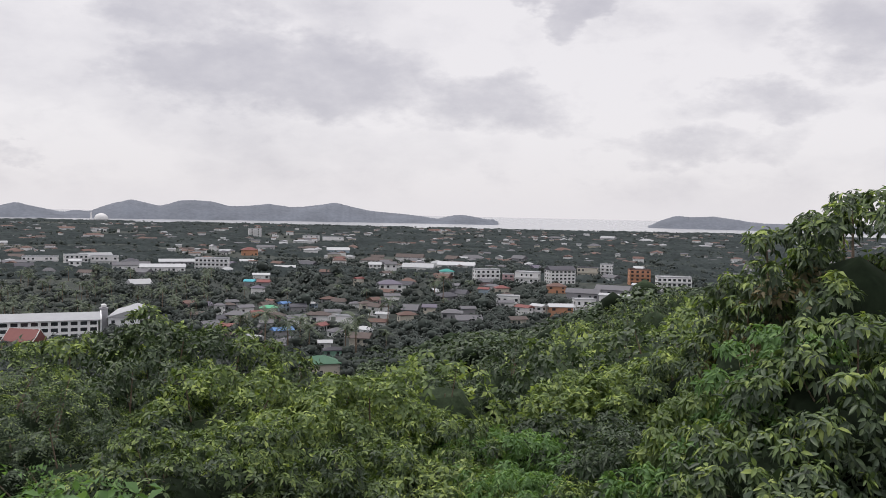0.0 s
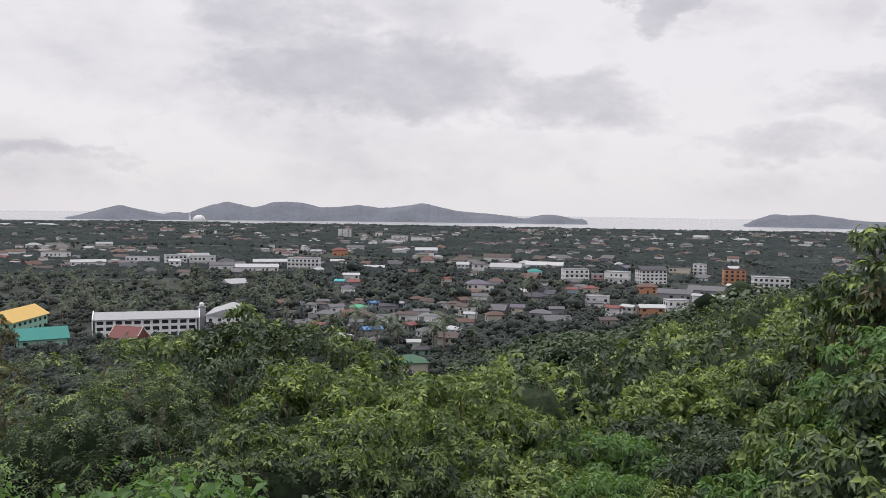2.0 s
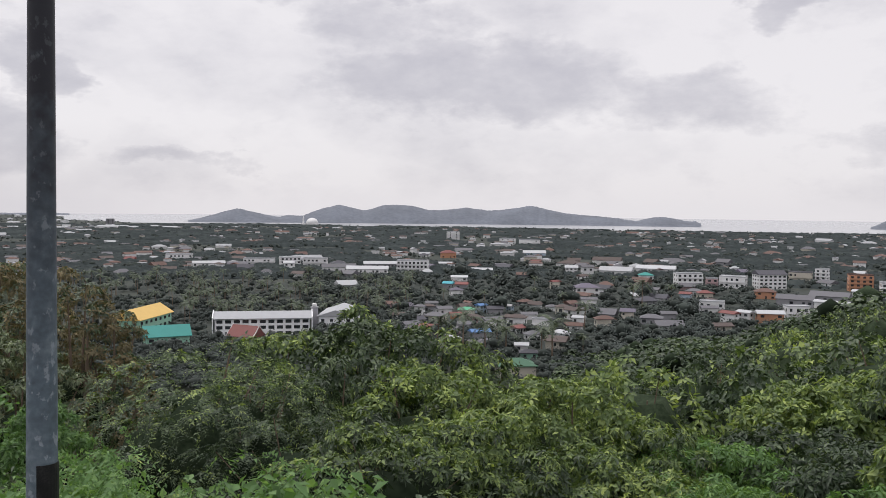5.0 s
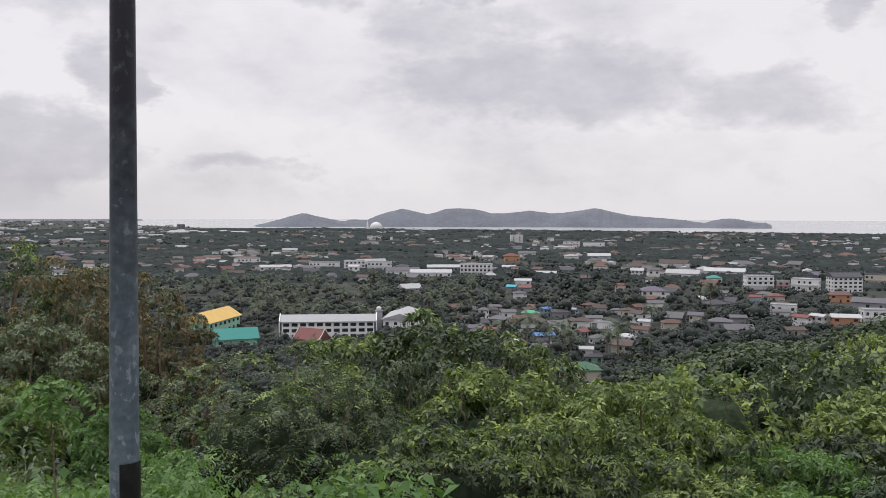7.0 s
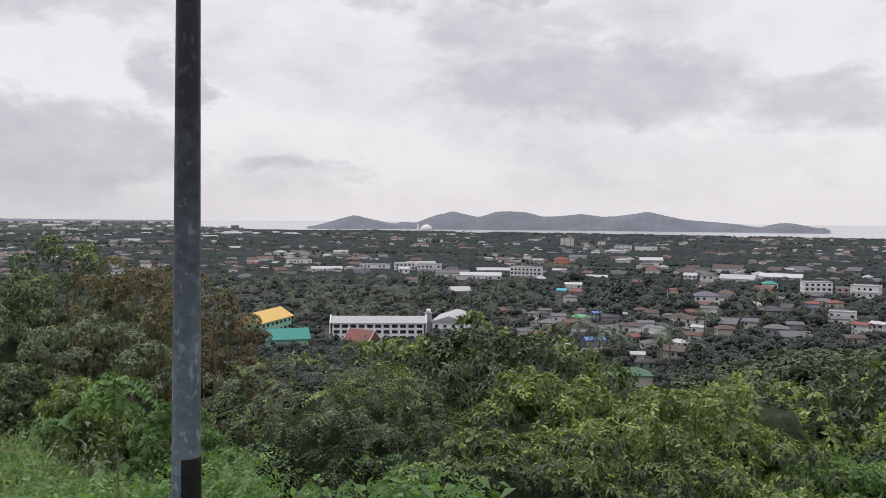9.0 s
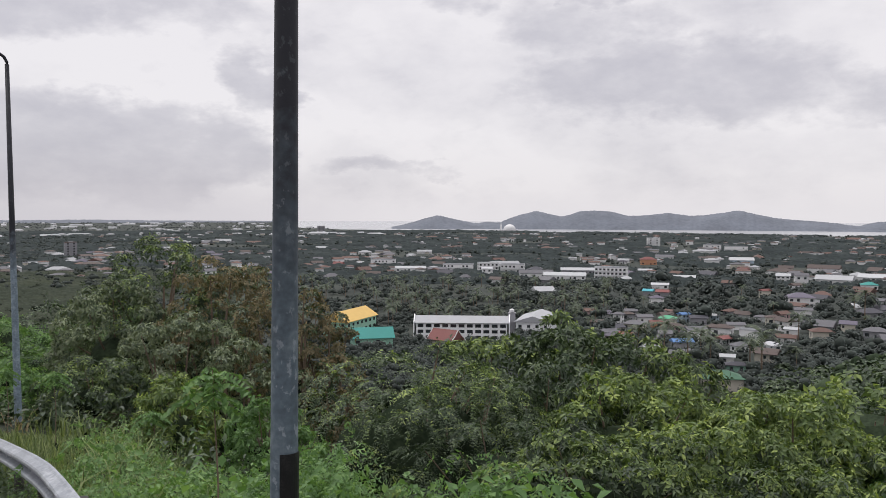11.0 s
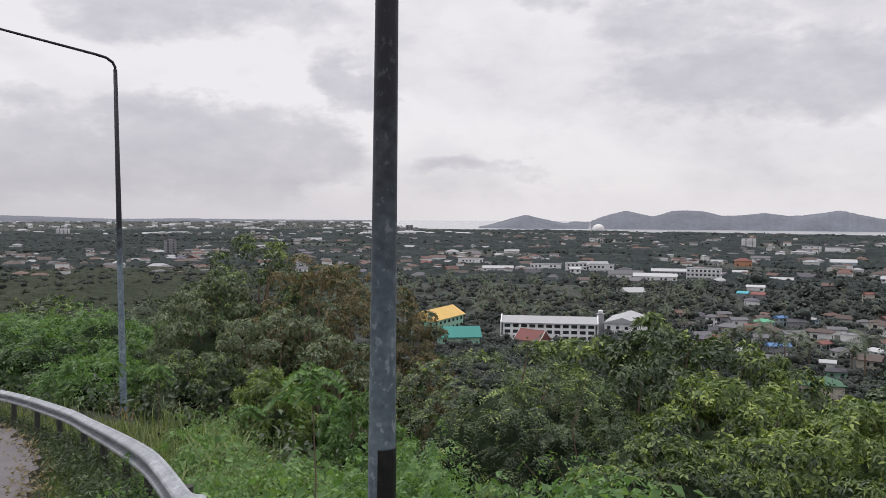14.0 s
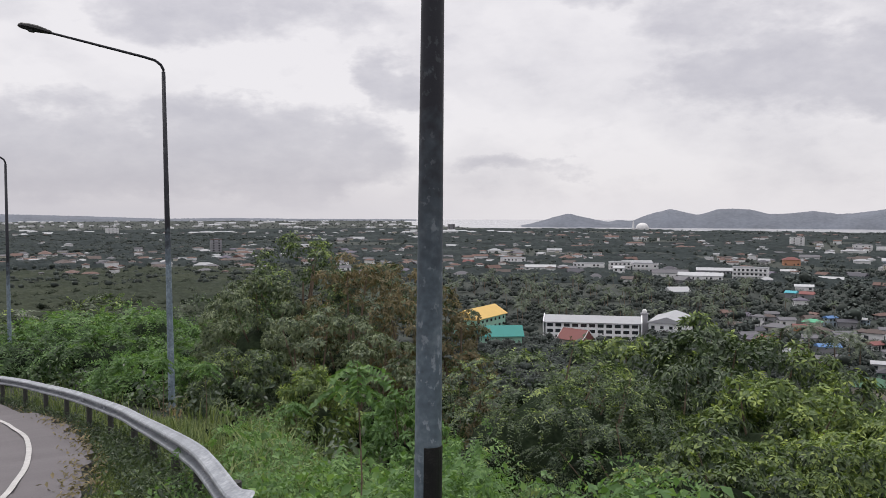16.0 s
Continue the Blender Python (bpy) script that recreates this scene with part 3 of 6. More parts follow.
# near trees: bearing, distance, height of the crown's top below the eye, spread, kind
# the ones that can be told apart in front of the town
LIGHT, DEEP, OLIVE = "broadleaf tree with fresh yellow-green leaves on the slope", "bushy tree with layered dark green leaves on the slope", "tree with mid-green drooping leaves on the slope"
NEAR = [
    # az, dist, top elevation in degrees, spread, leaf size, leaves, material, label
    (10.3, 17.5, -9.5, 2.5, 0.095, 17000, LEAF, DEEP),
    (6.6, 16.5, -11.6, 2.0, 0.095, 13000, LEAF, DEEP),
    (4.0, 15.0, -14.0, 1.8, 0.12, 8000, LEAF_DARK, DEEP),
    (-0.8, 22, -8.0, 2.3, 0.18, 6500, LEAF_DARK, DEEP),
    (-0.3, 25, -6.9, 1.25, 0.18, 4000, LEAF, DEEP),
    (1.6, 19, -10.2, 2.3, 0.18, 6500, LEAF_DARK, DEEP),
    (4.5, 25, -8.6, 2.4, 0.16, 6500, LEAF, OLIVE),
    (-4.4, 27, -8.3, 2.7, 0.17, 6500, LEAF, OLIVE),
    (-7.4, 28, -9.3, 2.4, 0.17, 5500, LEAF, OLIVE),
    (-3.6, 18.5, -11.0, 2.1, 0.15, 8500, LEAF_YELLOW, LIGHT),
    (-7.6, 20, -11.9, 2.1, 0.15, 7500, LEAF, OLIVE),
    (-12.0, 19, -11.7, 1.9, 0.15, 7000, LEAF_YELLOW, LIGHT),
    (-14.5, 18, -11.2, 2.1, 0.15, 9000, LEAF_YELLOW, LIGHT),
    (-10.2, 16.0, -14.0, 1.9, 0.14, 7500, LEAF_YELLOW, LIGHT),
    (-6.0, 14.5, -15.0, 1.9, 0.13, 7500, LEAF, OLIVE),
    (-1.5, 13.5, -15.3, 1.8, 0.13, 7500, LEAF, OLIVE),
    (-14.0, 14.5, -16.4, 1.8, 0.13, 7000, LEAF, OLIVE),
    (-18.5, 17, -14.2, 2.0, 0.14, 7000, LEAF, OLIVE),
    (-19.0, 14.5, -17.5, 1.7, 0.13, 6500, LEAF_YELLOW, LIGHT),
    (-23.5, 17, -15.5, 2.1, 0.13, 8500, LEAF_WEED, LIGHT),
    (-24.5, 14, -18.2, 1.7, 0.12, 7000, LEAF_WEED, LIGHT),
    (-29.5, 24, -11.4, 2.5, 0.17, 8500, LEAF_YELLOW, LIGHT),
    (-32.5, 26, -9.9, 2.4, 0.18, 7500, LEAF_YELLOW, LIGHT),
    (-36.0, 25, -8.3, 2.2, 0.18, 6500, LEAF, OLIVE),
    (-29.5, 19, -13.8, 2.3, 0.16, 8500, LEAF_DARK, DEEP),
    (-33.5, 17, -14.5, 2.0, 0.15, 8000, LEAF_DARK, DEEP),
    (-30.5, 13.5, -18.5, 1.6, 0.13, 6000, LEAF, OLIVE),
]
for i, (az, d, el, sp, ls, n, mat, lab) in enumerate(NEAR):
    x, y = at(az, d)
    top = EYE + d * math.tan(radians(el - (0.45 if d > 17.4 and i > 2 else 0.0)))
    h = top - ground_z(x, y)
    if i < 3:
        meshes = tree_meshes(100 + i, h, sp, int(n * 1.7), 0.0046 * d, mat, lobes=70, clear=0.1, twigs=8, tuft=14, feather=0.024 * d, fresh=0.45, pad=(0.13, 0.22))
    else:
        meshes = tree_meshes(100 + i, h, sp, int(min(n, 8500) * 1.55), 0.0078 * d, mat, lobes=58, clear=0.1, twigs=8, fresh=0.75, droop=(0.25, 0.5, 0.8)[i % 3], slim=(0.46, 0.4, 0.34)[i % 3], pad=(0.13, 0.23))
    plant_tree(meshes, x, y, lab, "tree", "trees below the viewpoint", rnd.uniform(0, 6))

# the big brownish tree by the bend, made of several crowns grown together
for i, (az, d, el, sp, ls, n, mat, lab) in enumerate([
    (25.9, 34, -2.35, 2.9, 0.17, 10000, LEAF, "large old dark green tree beside the road bend"),
    (20.8, 33, -4.1, 2.6, 0.18, 9500, LEAF_BROWN, "large old tree with browning leaves beside the road bend"),
    (28.6, 32, -4.9, 2.4, 0.17, 9000, LEAF_GREY, "dense dark green tree beside the road bend"),
    (22.6, 30.5, -3.9, 2.4, 0.17, 7500, LEAF_BROWN, "old tree with browning leaves grown into its neighbours"),
    (25.0, 27, -7.2, 2.2, 0.15, 8000, LEAF_GREY, "bushy tree with grey-green leaves below the bend"),
    (30.0, 25, -9.4, 1.5, 0.14, 6000, LEAF, "dense green bush below the bend"),
    (21.0, 25, -8.8, 1.8, 0.15, 6500, LEAF_GREY, "tree with grey-green and some brown leaves below the bend"),
    (17.6, 27.5, -4.9, 1.7, 0.16, 5500, LEAF_BROWN, "thin tree with orange-brown leaves below the bend"),
    (15.3, 27, -6.9, 1.1, 0.16, 4000, LEAF_BROWN, "slender tree with orange-brown leaves below the bend"),
    (25.4, 18, -10.8, 0.85, 0.13, 4200, LEAF_YELLOW, "low bush with yellowish green leaves on the bank"),
    (19.6, 15, -12.5, 0.9, 0.11, 5000, LEAF_WEED, "low bush with bright green leaves behind the lamp post"),
]):
    x, y = at(az, d)
    h = EYE + d * math.tan(radians(el)) - ground_z(x, y)
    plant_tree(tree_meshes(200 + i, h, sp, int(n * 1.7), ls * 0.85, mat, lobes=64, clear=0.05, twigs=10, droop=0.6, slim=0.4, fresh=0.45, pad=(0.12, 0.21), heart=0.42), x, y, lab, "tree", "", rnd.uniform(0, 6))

# the tall leafy tree at the viewpoint's edge
for i, (az, d, el, sp, ls, n, mat, lab) in enumerate([
    (-40.9, 18, -1.3, 1.4, 0.22, 4200, LEAF, "tall tree with large drooping leaves hung with creepers"),
    (-45.2, 16, 0.9, 1.6, 0.21, 6000, LEAF, "tall tree with some browned drooping leaves hung with creepers"),
    (-43.5, 17, -3.6, 1.9, 0.22, 5200, LEAF_BROWN, "tall tree with large browned drooping leaves hung with creepers"),
    (-38.7, 17, -4.3, 1.2, 0.18, 4200, LEAF, "creeper-covered bush with large dark leaves"),
    (-41.5, 14, -7.6, 1.6, 0.17, 6500, LEAF_WEED, "creeper-covered bush with large green leaves"),
    (-45.5, 13, -6.6, 1.6, 0.18, 6000, LEAF, "creeper-covered bush with large drooping leaves"),
    (-37.2, 14.5, -11.3, 1.2, 0.17, 5000, LEAF_YELLOW, "creeper-covered bush with large yellow-green leaves"),
    (-40.5, 11.5, -13.5, 1.3, 0.16, 5500, LEAF, "creeper-covered bush with large dark leaves"),
    (-36.4, 12.0, -16.2, 1.1, 0.15, 5000, LEAF_WEED, "low bush with bright green leaves"),
]):
    x, y = at(az, d)
    h = EYE + d * math.tan(radians(el)) - ground_z(x, y)
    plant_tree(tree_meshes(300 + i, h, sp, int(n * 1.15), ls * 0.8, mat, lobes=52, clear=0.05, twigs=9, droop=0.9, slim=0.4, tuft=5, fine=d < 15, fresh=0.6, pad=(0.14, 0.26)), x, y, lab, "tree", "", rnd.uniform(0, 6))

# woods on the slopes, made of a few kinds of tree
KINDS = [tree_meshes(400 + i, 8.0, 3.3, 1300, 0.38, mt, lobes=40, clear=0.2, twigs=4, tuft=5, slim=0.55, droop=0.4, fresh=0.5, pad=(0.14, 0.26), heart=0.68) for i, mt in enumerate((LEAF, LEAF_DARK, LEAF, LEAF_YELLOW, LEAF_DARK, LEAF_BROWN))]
WOODS = ["round-crowned green tree in the hillside wood", "dark green tree in the hillside wood", "round-crowned green tree in the hillside wood", "yellow-green tree in the hillside wood", "dark green tree in the hillside wood", "brownish tree in the hillside wood"]
placed = []


def wood(n, az0, az1, d0, d1, gap, s0, s1, pick):
    for _ in range(n * 6):
        if n <= 0:
            return
        az, d = rnd.uniform(az0, az1), math.sqrt(rnd.uniform(d0 * d0, d1 * d1))
        x, y = at(az, d)
        if any((x - a) ** 2 + (y - b) ** 2 < gap * gap for a, b in placed):
            continue
        placed.append((x, y))
        k = rnd.choice(pick)
        s = rnd.uniform(s0, s1)
        plant_tree(KINDS[k], x, y, WOODS[k], "tree", "hillside woods", rnd.uniform(0, 6), (s, s, s * rnd.uniform(0.85, 1.15)), dz=-0.6)
        n -= 1


wood(130, -48, -17, 34, 150, 3.9, 0.6, 0.95, (0, 1, 2, 0, 2, 3, 4))
wood(45, -17, 22, 34, 110, 4.2, 0.5, 0.75, (0, 1, 2, 2, 3))
wood(32, -14, 30, 100, 200, 5.5, 0.6, 0.95, (0, 1, 4, 2))
wood(32, 24, 60, 55, 150, 4.6, 0.5, 0.8, (0, 2, 0, 4))


# bushes on the shoulder beyond the lamp posts
for i, (az, d, el, sp, ls, n, mat) in enumerate(((27.5, 44, -6.3, 2.4, 0.2, 3500, LEAF_MID), (30.5, 40, -7.2, 2.6, 0.17, 4500, LEAF_WEED), (33.5, 36, -8.0, 2.5, 0.16, 5000, LEAF_MID), (35.5, 46, -6.2, 2.8, 0.2, 4000, LEAF_WEED), (37.8, 35, -7.6, 2.4, 0.16, 5000, LEAF_MID), (40.3, 44, -6.3, 2.8, 0.18, 4500, LEAF_WEED), (42.5, 38, -7.6, 2.6, 0.17, 5000, LEAF_MID), (45.0, 46, -6.2, 3.0, 0.19, 4500, LEAF), (32.0, 30, -9.8, 1.7, 0.14, 4500, LEAF_MID), (35.8, 29, -9.6, 1.5, 0.13, 4500, LEAF_WEED), (31.0, 60, -5.6, 3.0, 0.25, 3000, LEAF_DARK), (38.0, 62, -5.5, 3.2, 0.25, 3000, LEAF))):
    x, y = at(az, d)
    h = EYE + d * math.tan(radians(el)) - ground_z(x, y)
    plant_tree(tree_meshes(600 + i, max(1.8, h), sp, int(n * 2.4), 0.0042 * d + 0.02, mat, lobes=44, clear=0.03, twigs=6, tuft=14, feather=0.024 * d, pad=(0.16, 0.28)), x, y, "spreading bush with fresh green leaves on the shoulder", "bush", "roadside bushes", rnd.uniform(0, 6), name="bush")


# low growth near the eye: weeds, grasses and ferns, far too many to count
def make_growth(name, label, n, mat, size, spots, seed, low, high, droop=0.2, slim=0.5, tuft=9, reach=1.2):
    rng = np.random.default_rng(seed)
    pr = random.Random(seed)
    C, W = [], []
    for _ in range(n // tuft):
        az0, az1, d0, d1 = pr.choice(spots)
        az, d = pr.uniform(az0, az1), math.sqrt(pr.uniform(d0 * d0, d1 * d1))
        x, y = at(az, d)
        if road_gap(x, y) < 4.6 + pr.uniform(0, 0.5):
            continue
        h = pr.uniform(low, high) * (0.75 + 0.5 * noise.noise((x * 0.6, y * 0.6, seed)))
        z = ground_z(x, y)
        for q in range(tuft):
            C.append((x + pr.gauss(0, size * reach), y + pr.gauss(0, size * reach), z + h * pr.uniform(0.35, 1.0)))
            W.append((pr.gauss(0, 1), pr.gauss(0, 1), 0.4))
    V, F = leaves(np.array(C), np.array(W), size, rng, droop, slim)
    tagged(new(name, mesh_np(name, V, F, mat)), label, "undergrowth", kind="stuff")


def make_grass(name, label, n, mat, spots, seed, low, high, width, inside=2.9):
    """Bent blades, three triangles each."""
    pr = random.Random(seed)
    V, F = [], []
    for _ in range(n):
        az0, az1, d0, d1 = pr.choice(spots)
        az, d = pr.uniform(az0, az1), math.sqrt(pr.uniform(d0 * d0, d1 * d1))
        x, y = at(az, d)
        if road_gap(x, y) < inside + pr.uniform(0, 0.7) or (inside < 4 and off_line(x, y) < 0.95 + abs(pr.gauss(0, 0.25)) + (0.9 if high > 0.3 else 0)):
            continue
        z, h, a, b = ground_z(x, y), pr.uniform(low, high), pr.uniform(0, 6.28), pr.uniform(0.2, 0.8)
        if inside < 4:
            h *= min(1.0, 0.2 + 0.42 * (off_line(x, y) - 0.95))
        dx, dy, sx, sy = math.cos(a) * h * b, math.sin(a) * h * b, -math.sin(a) * width, math.cos(a) * width
        o = len(V)
        V += [(x - sx, y - sy, z - 0.03), (x + sx, y + sy, z - 0.03), (x + dx * 0.35 + sx * 0.8, y + dy * 0.35 + sy * 0.8, z + h * 0.6), (x + dx * 0.35 - sx * 0.8, y + dy * 0.35 - sy * 0.8, z + h * 0.6), (x + dx, y + dy, z + h * (1.0 - 0.35 * b))]
        F += [(o, o + 1, o + 2), (o, o + 2, o + 3), (o + 3, o + 2, o + 4)]
    tagged(new(name, mesh_np(name, np.array(V), np.array(F), mat)), label, "grass", kind="stuff")


def make_feathers(name, label, n, mat, length, leaf, spots, seed, low, high, pairs=7):
    """Low feathery plants: stalks of small leaflets that fan from many crowns."""
    rng, pr = np.random.default_rng(seed), random.Random(seed)
    P, W = [], []
    for _ in range(n // 5):
        az0, az1, d0, d1 = pr.choice(spots)
        x, y = at(pr.uniform(az0, az1), math.sqrt(pr.uniform(d0 * d0, d1 * d1)))
        if road_gap(x, y) < 4.7 + pr.uniform(0, 0.4):
            continue
        z, h = ground_z(x, y), pr.uniform(low, high) * (0.7 + 0.6 * noise.noise((x * 0.7, y * 0.7, seed)))
        a0 = pr.uniform(0, 6.28)
        for q in range(5):
            a = a0 + q * 2.4
            P.append((x + math.cos(a) * 0.03, y + math.sin(a) * 0.03, z + h * pr.uniform(0.45, 1.0)))
            W.append((math.cos(a), math.sin(a), pr.uniform(0, 0.5)))
    V, F = sprays(np.array(P), np.array(W), length, leaf, rng, pairs, 0.45, 0.5)
    tagged(new(name, mesh_np(name, V, F, mat)), label, "undergrowth", kind="stuff")


BANK = [(1, 36, 6.5, 10), (4, 34, 5.6, 9), (16, 38, 7, 13), (17, 36, 9, 17), (24, 36, 9, 16)]
make_feathers("weeds", "feathery bright green weeds on the bank", 9000, LEAF_WEED, 0.3, 0.066, BANK, 5, 0.4, 1.15)
make_feathers("weeds", "tall feathery green weeds round the lamp post", 3000, LEAF_WEED, 0.28, 0.062, [(15, 27, 6.4, 11), (15, 24, 6.2, 9)], 45, 0.5, 1.15)
make_feathers("weeds", "feathery yellow-green weeds on the bank", 2200, LEAF_YELLOW, 0.22, 0.055, BANK, 25, 0.35, 1.05)
make_growth("weeds", "small-leaved green creepers over the bank", 17000, LEAF_WEED, 0.052, BANK, 35, 0.35, 1.2, slim=0.6, tuft=11, reach=1.7)
make_growth("weeds", "large heart-leaved creepers over the bank", 1700, LEAF_WEED, 0.105, [(2, 34, 6.6, 10), (16, 36, 8, 15)], 15, 0.6, 1.3, slim=0.8, tuft=6)
make_growth("weeds", "broad-leaved pale green weeds at the edge of the viewpoint", 2400, LEAF_WEED, 0.115, [(-1, 16, 4.7, 6.6), (0, 10, 4.7, 6.2), (-15, -13.2, 5.4, 5.9)], 16, 0.55, 1.12, droop=0.45, slim=0.62, tuft=8, reach=0.9)
# leaves in the hearts' near-black colour, standing for shade under the weeds
make_growth("thicket", "dark undergrowth beneath the weeds, its shade put into the colour", 8000, LEAF_CORE, 0.13, [(0, 38, 5.6, 11), (14, 40, 8, 18)], 17, 0.1, 0.7)
make_growth("shrubs", "low green shrubs on the slope", 14000, LEAF, 0.13, [(-40, 10, 20, 34), (26, 60, 18, 40), (12, 26, 12, 22)], 6, 0.4, 1.6)
make_growth("thicket", "dark undergrowth on the slope", 20000, LEAF_DARK, 0.2, [(-50, 20, 10, 40), (16, 60, 20, 45)], 7, 0.3, 1.5)
make_grass("grass", "short green and straw-coloured roadside grass", 42000, GRASS, [(28, 46, 8, 21), (30, 44, 8, 16)], 8, 0.08, 0.22, 0.010, 2.1)


make_grass("tall_grass", "tall straw-brown dry grass behind the guard rail", 2400, STRAW, [(34, 43, 15.5, 22)], 18, 0.35, 0.85, 0.012, 4.7)
make_grass("tall_grass", "tall fresh green grass behind the guard rail", 3600, GRASS, [(16, 36, 8, 15), (24, 40, 12, 21)], 28, 0.4, 1.0, 0.013, 4.7)
make_grass("grass", "long green grass blades on the verge", 5000, GRASS, [(27, 44, 8, 19)], 38, 0.2, 0.42, 0.010, 2.6)


def make_sapling(x, y, h, seed, label):
    """A thin-stemmed sapling with pairs of leaflets along arching stalks."""
    rng = np.random.default_rng(seed)
    t = thing("sapling", pose(x, y, ground_z(x, y)), label, "sapling")
    put("stem", mesh_from("stem", *tube([(0, 0, -0.1), (0.03, 0.02, h * 0.5), (0, 0, h)], [0.010, 0.008, 0.004], 6), BARK), t)
    C, W, k = [], [], 15
    for i in range(k):
        z0, a, L = h * (0.84 + 0.16 * i / k), i * 2.4, rng.uniform(0.2, 0.4)
        for j in range(1, 13):
            q = j / 12
            for sd in (-1, 1):
                r = L * q
                C.append((math.cos(a) * r - math.sin(a) * sd * 0.036, math.sin(a) * r + math.cos(a) * sd * 0.036, z0 + 0.4 * L * q - 0.75 * L * q * q))
                W.append((-math.sin(a) * sd, math.cos(a) * sd, 0.0))
    V, F = leaves(np.array(C), np.array(W), 0.075, rng, 0.3, 0.5, 0.15, 0.3, 1.0)
    put("crown", mesh_np("crown", V, F, LEAF_WEED), t)


for i, (az, d, h) in enumerate(((24.3, 7.0, 1.85), (32.5, 17.5, 1.5), (35.0, 19.5, 1.5), (26.8, 17.0, 1.3))):
    make_sapling(*at(az, d), h, 900 + i, "young sapling with light green feathery leaves on the bank")


# ---- road, guard rail, lamp posts ----
def offset_line(line, off, z):
    out = []
    for i, (x, y) in enumerate(line):
        x0, y0 = line[max(i - 1, 0)]
        x1, y1 = line[min(i + 1, len(line) - 1)]
        l = math.hypot(x1 - x0, y1 - y0)
        nx, ny = (y1 - y0) / l, -(x1 - x0) / l
        px, py = x + nx * off, y + ny * off
        out.append((px, py, road_z(px, py) + z))
    return out


def smooth_line(line, k=8):
    out = []
    p = [line[0]] + list(line) + [line[-1]]
    for i in range(1, len(p) - 2):
        for s in range(k):
            t = s / k
            out.append(tuple(0.5 * (2 * p[i][c] + (p[i + 1][c] - p[i - 1][c]) * t + (2 * p[i - 1][c] - 5 * p[i][c] + 4 * p[i + 1][c] - p[i + 2][c]) * t * t + (3 * p[i][c] - p[i - 1][c] - 3 * p[i + 1][c] + p[i + 2][c]) * t ** 3) for c in range(len(line[0]))))
    out.append(tuple(line[-1]))
    return out


def ribbon(name, line, o0, o1, z, thick, mat, ragged=0.0):
    a, b = offset_line(line, o0, z), offset_line(line, o1, z)
    if ragged:
        b = [(x + ragged * noise.noise((x * 1.3, y * 1.3, 1)), y + ragged * noise.noise((x * 1.3, y * 1.3, 9)), zz) for x, y, zz in b]
    V, F = [], []
    for p, q in zip(a, b):
        V += [p, q, (q[0], q[1], q[2] - thick), (p[0], p[1], p[2] - thick)]
    for i in range(len(a) - 1):
        o = i * 4
        F += [(o, o + 4, o + 5, o + 1), (o + 1, o + 5, o + 6, o + 2), (o + 3, o, o + 4, o + 7)]
    return mesh_from(name, V, F, mat)


EDGE_LINE = smooth_line(EDGE, 8)
road = tagged(new("road", ribbon("road", EDGE_LINE, -6.0, 0.9, 0.0, 0.12, ASPHALT, 0.4)), "worn grey asphalt road bending round the hill", "road", kind="structure")
tagged(new("road_line", ribbon("road_line", EDGE_LINE, -0.045, 0.045, 0.006, 0.004, LINE)), "faded white edge line on the asphalt", "road marking", kind="structure")

RAIL_TOP = smooth_line([(-2.9, -6, 58.6), (-2.8, 0, 58.3), (-2.95, 3.4, 58.0), (-3.36, 5.47, 57.89), (-3.68, 5.87, 57.83), (-4.39, 6.73, 57.74), (-5.04, 7.5, 57.62), (-6.6, 9.35, 57.21), (-8.5, 11.44, 56.77), (-10.64, 13.59, 56.35), (-14.88, 17.1, 55.71), (-19.83, 20.59, 55.03), (-27, 25, 54.0), (-36, 30, 52.8)], 8)
RAIL = [p[:2] for p in RAIL_TOP]


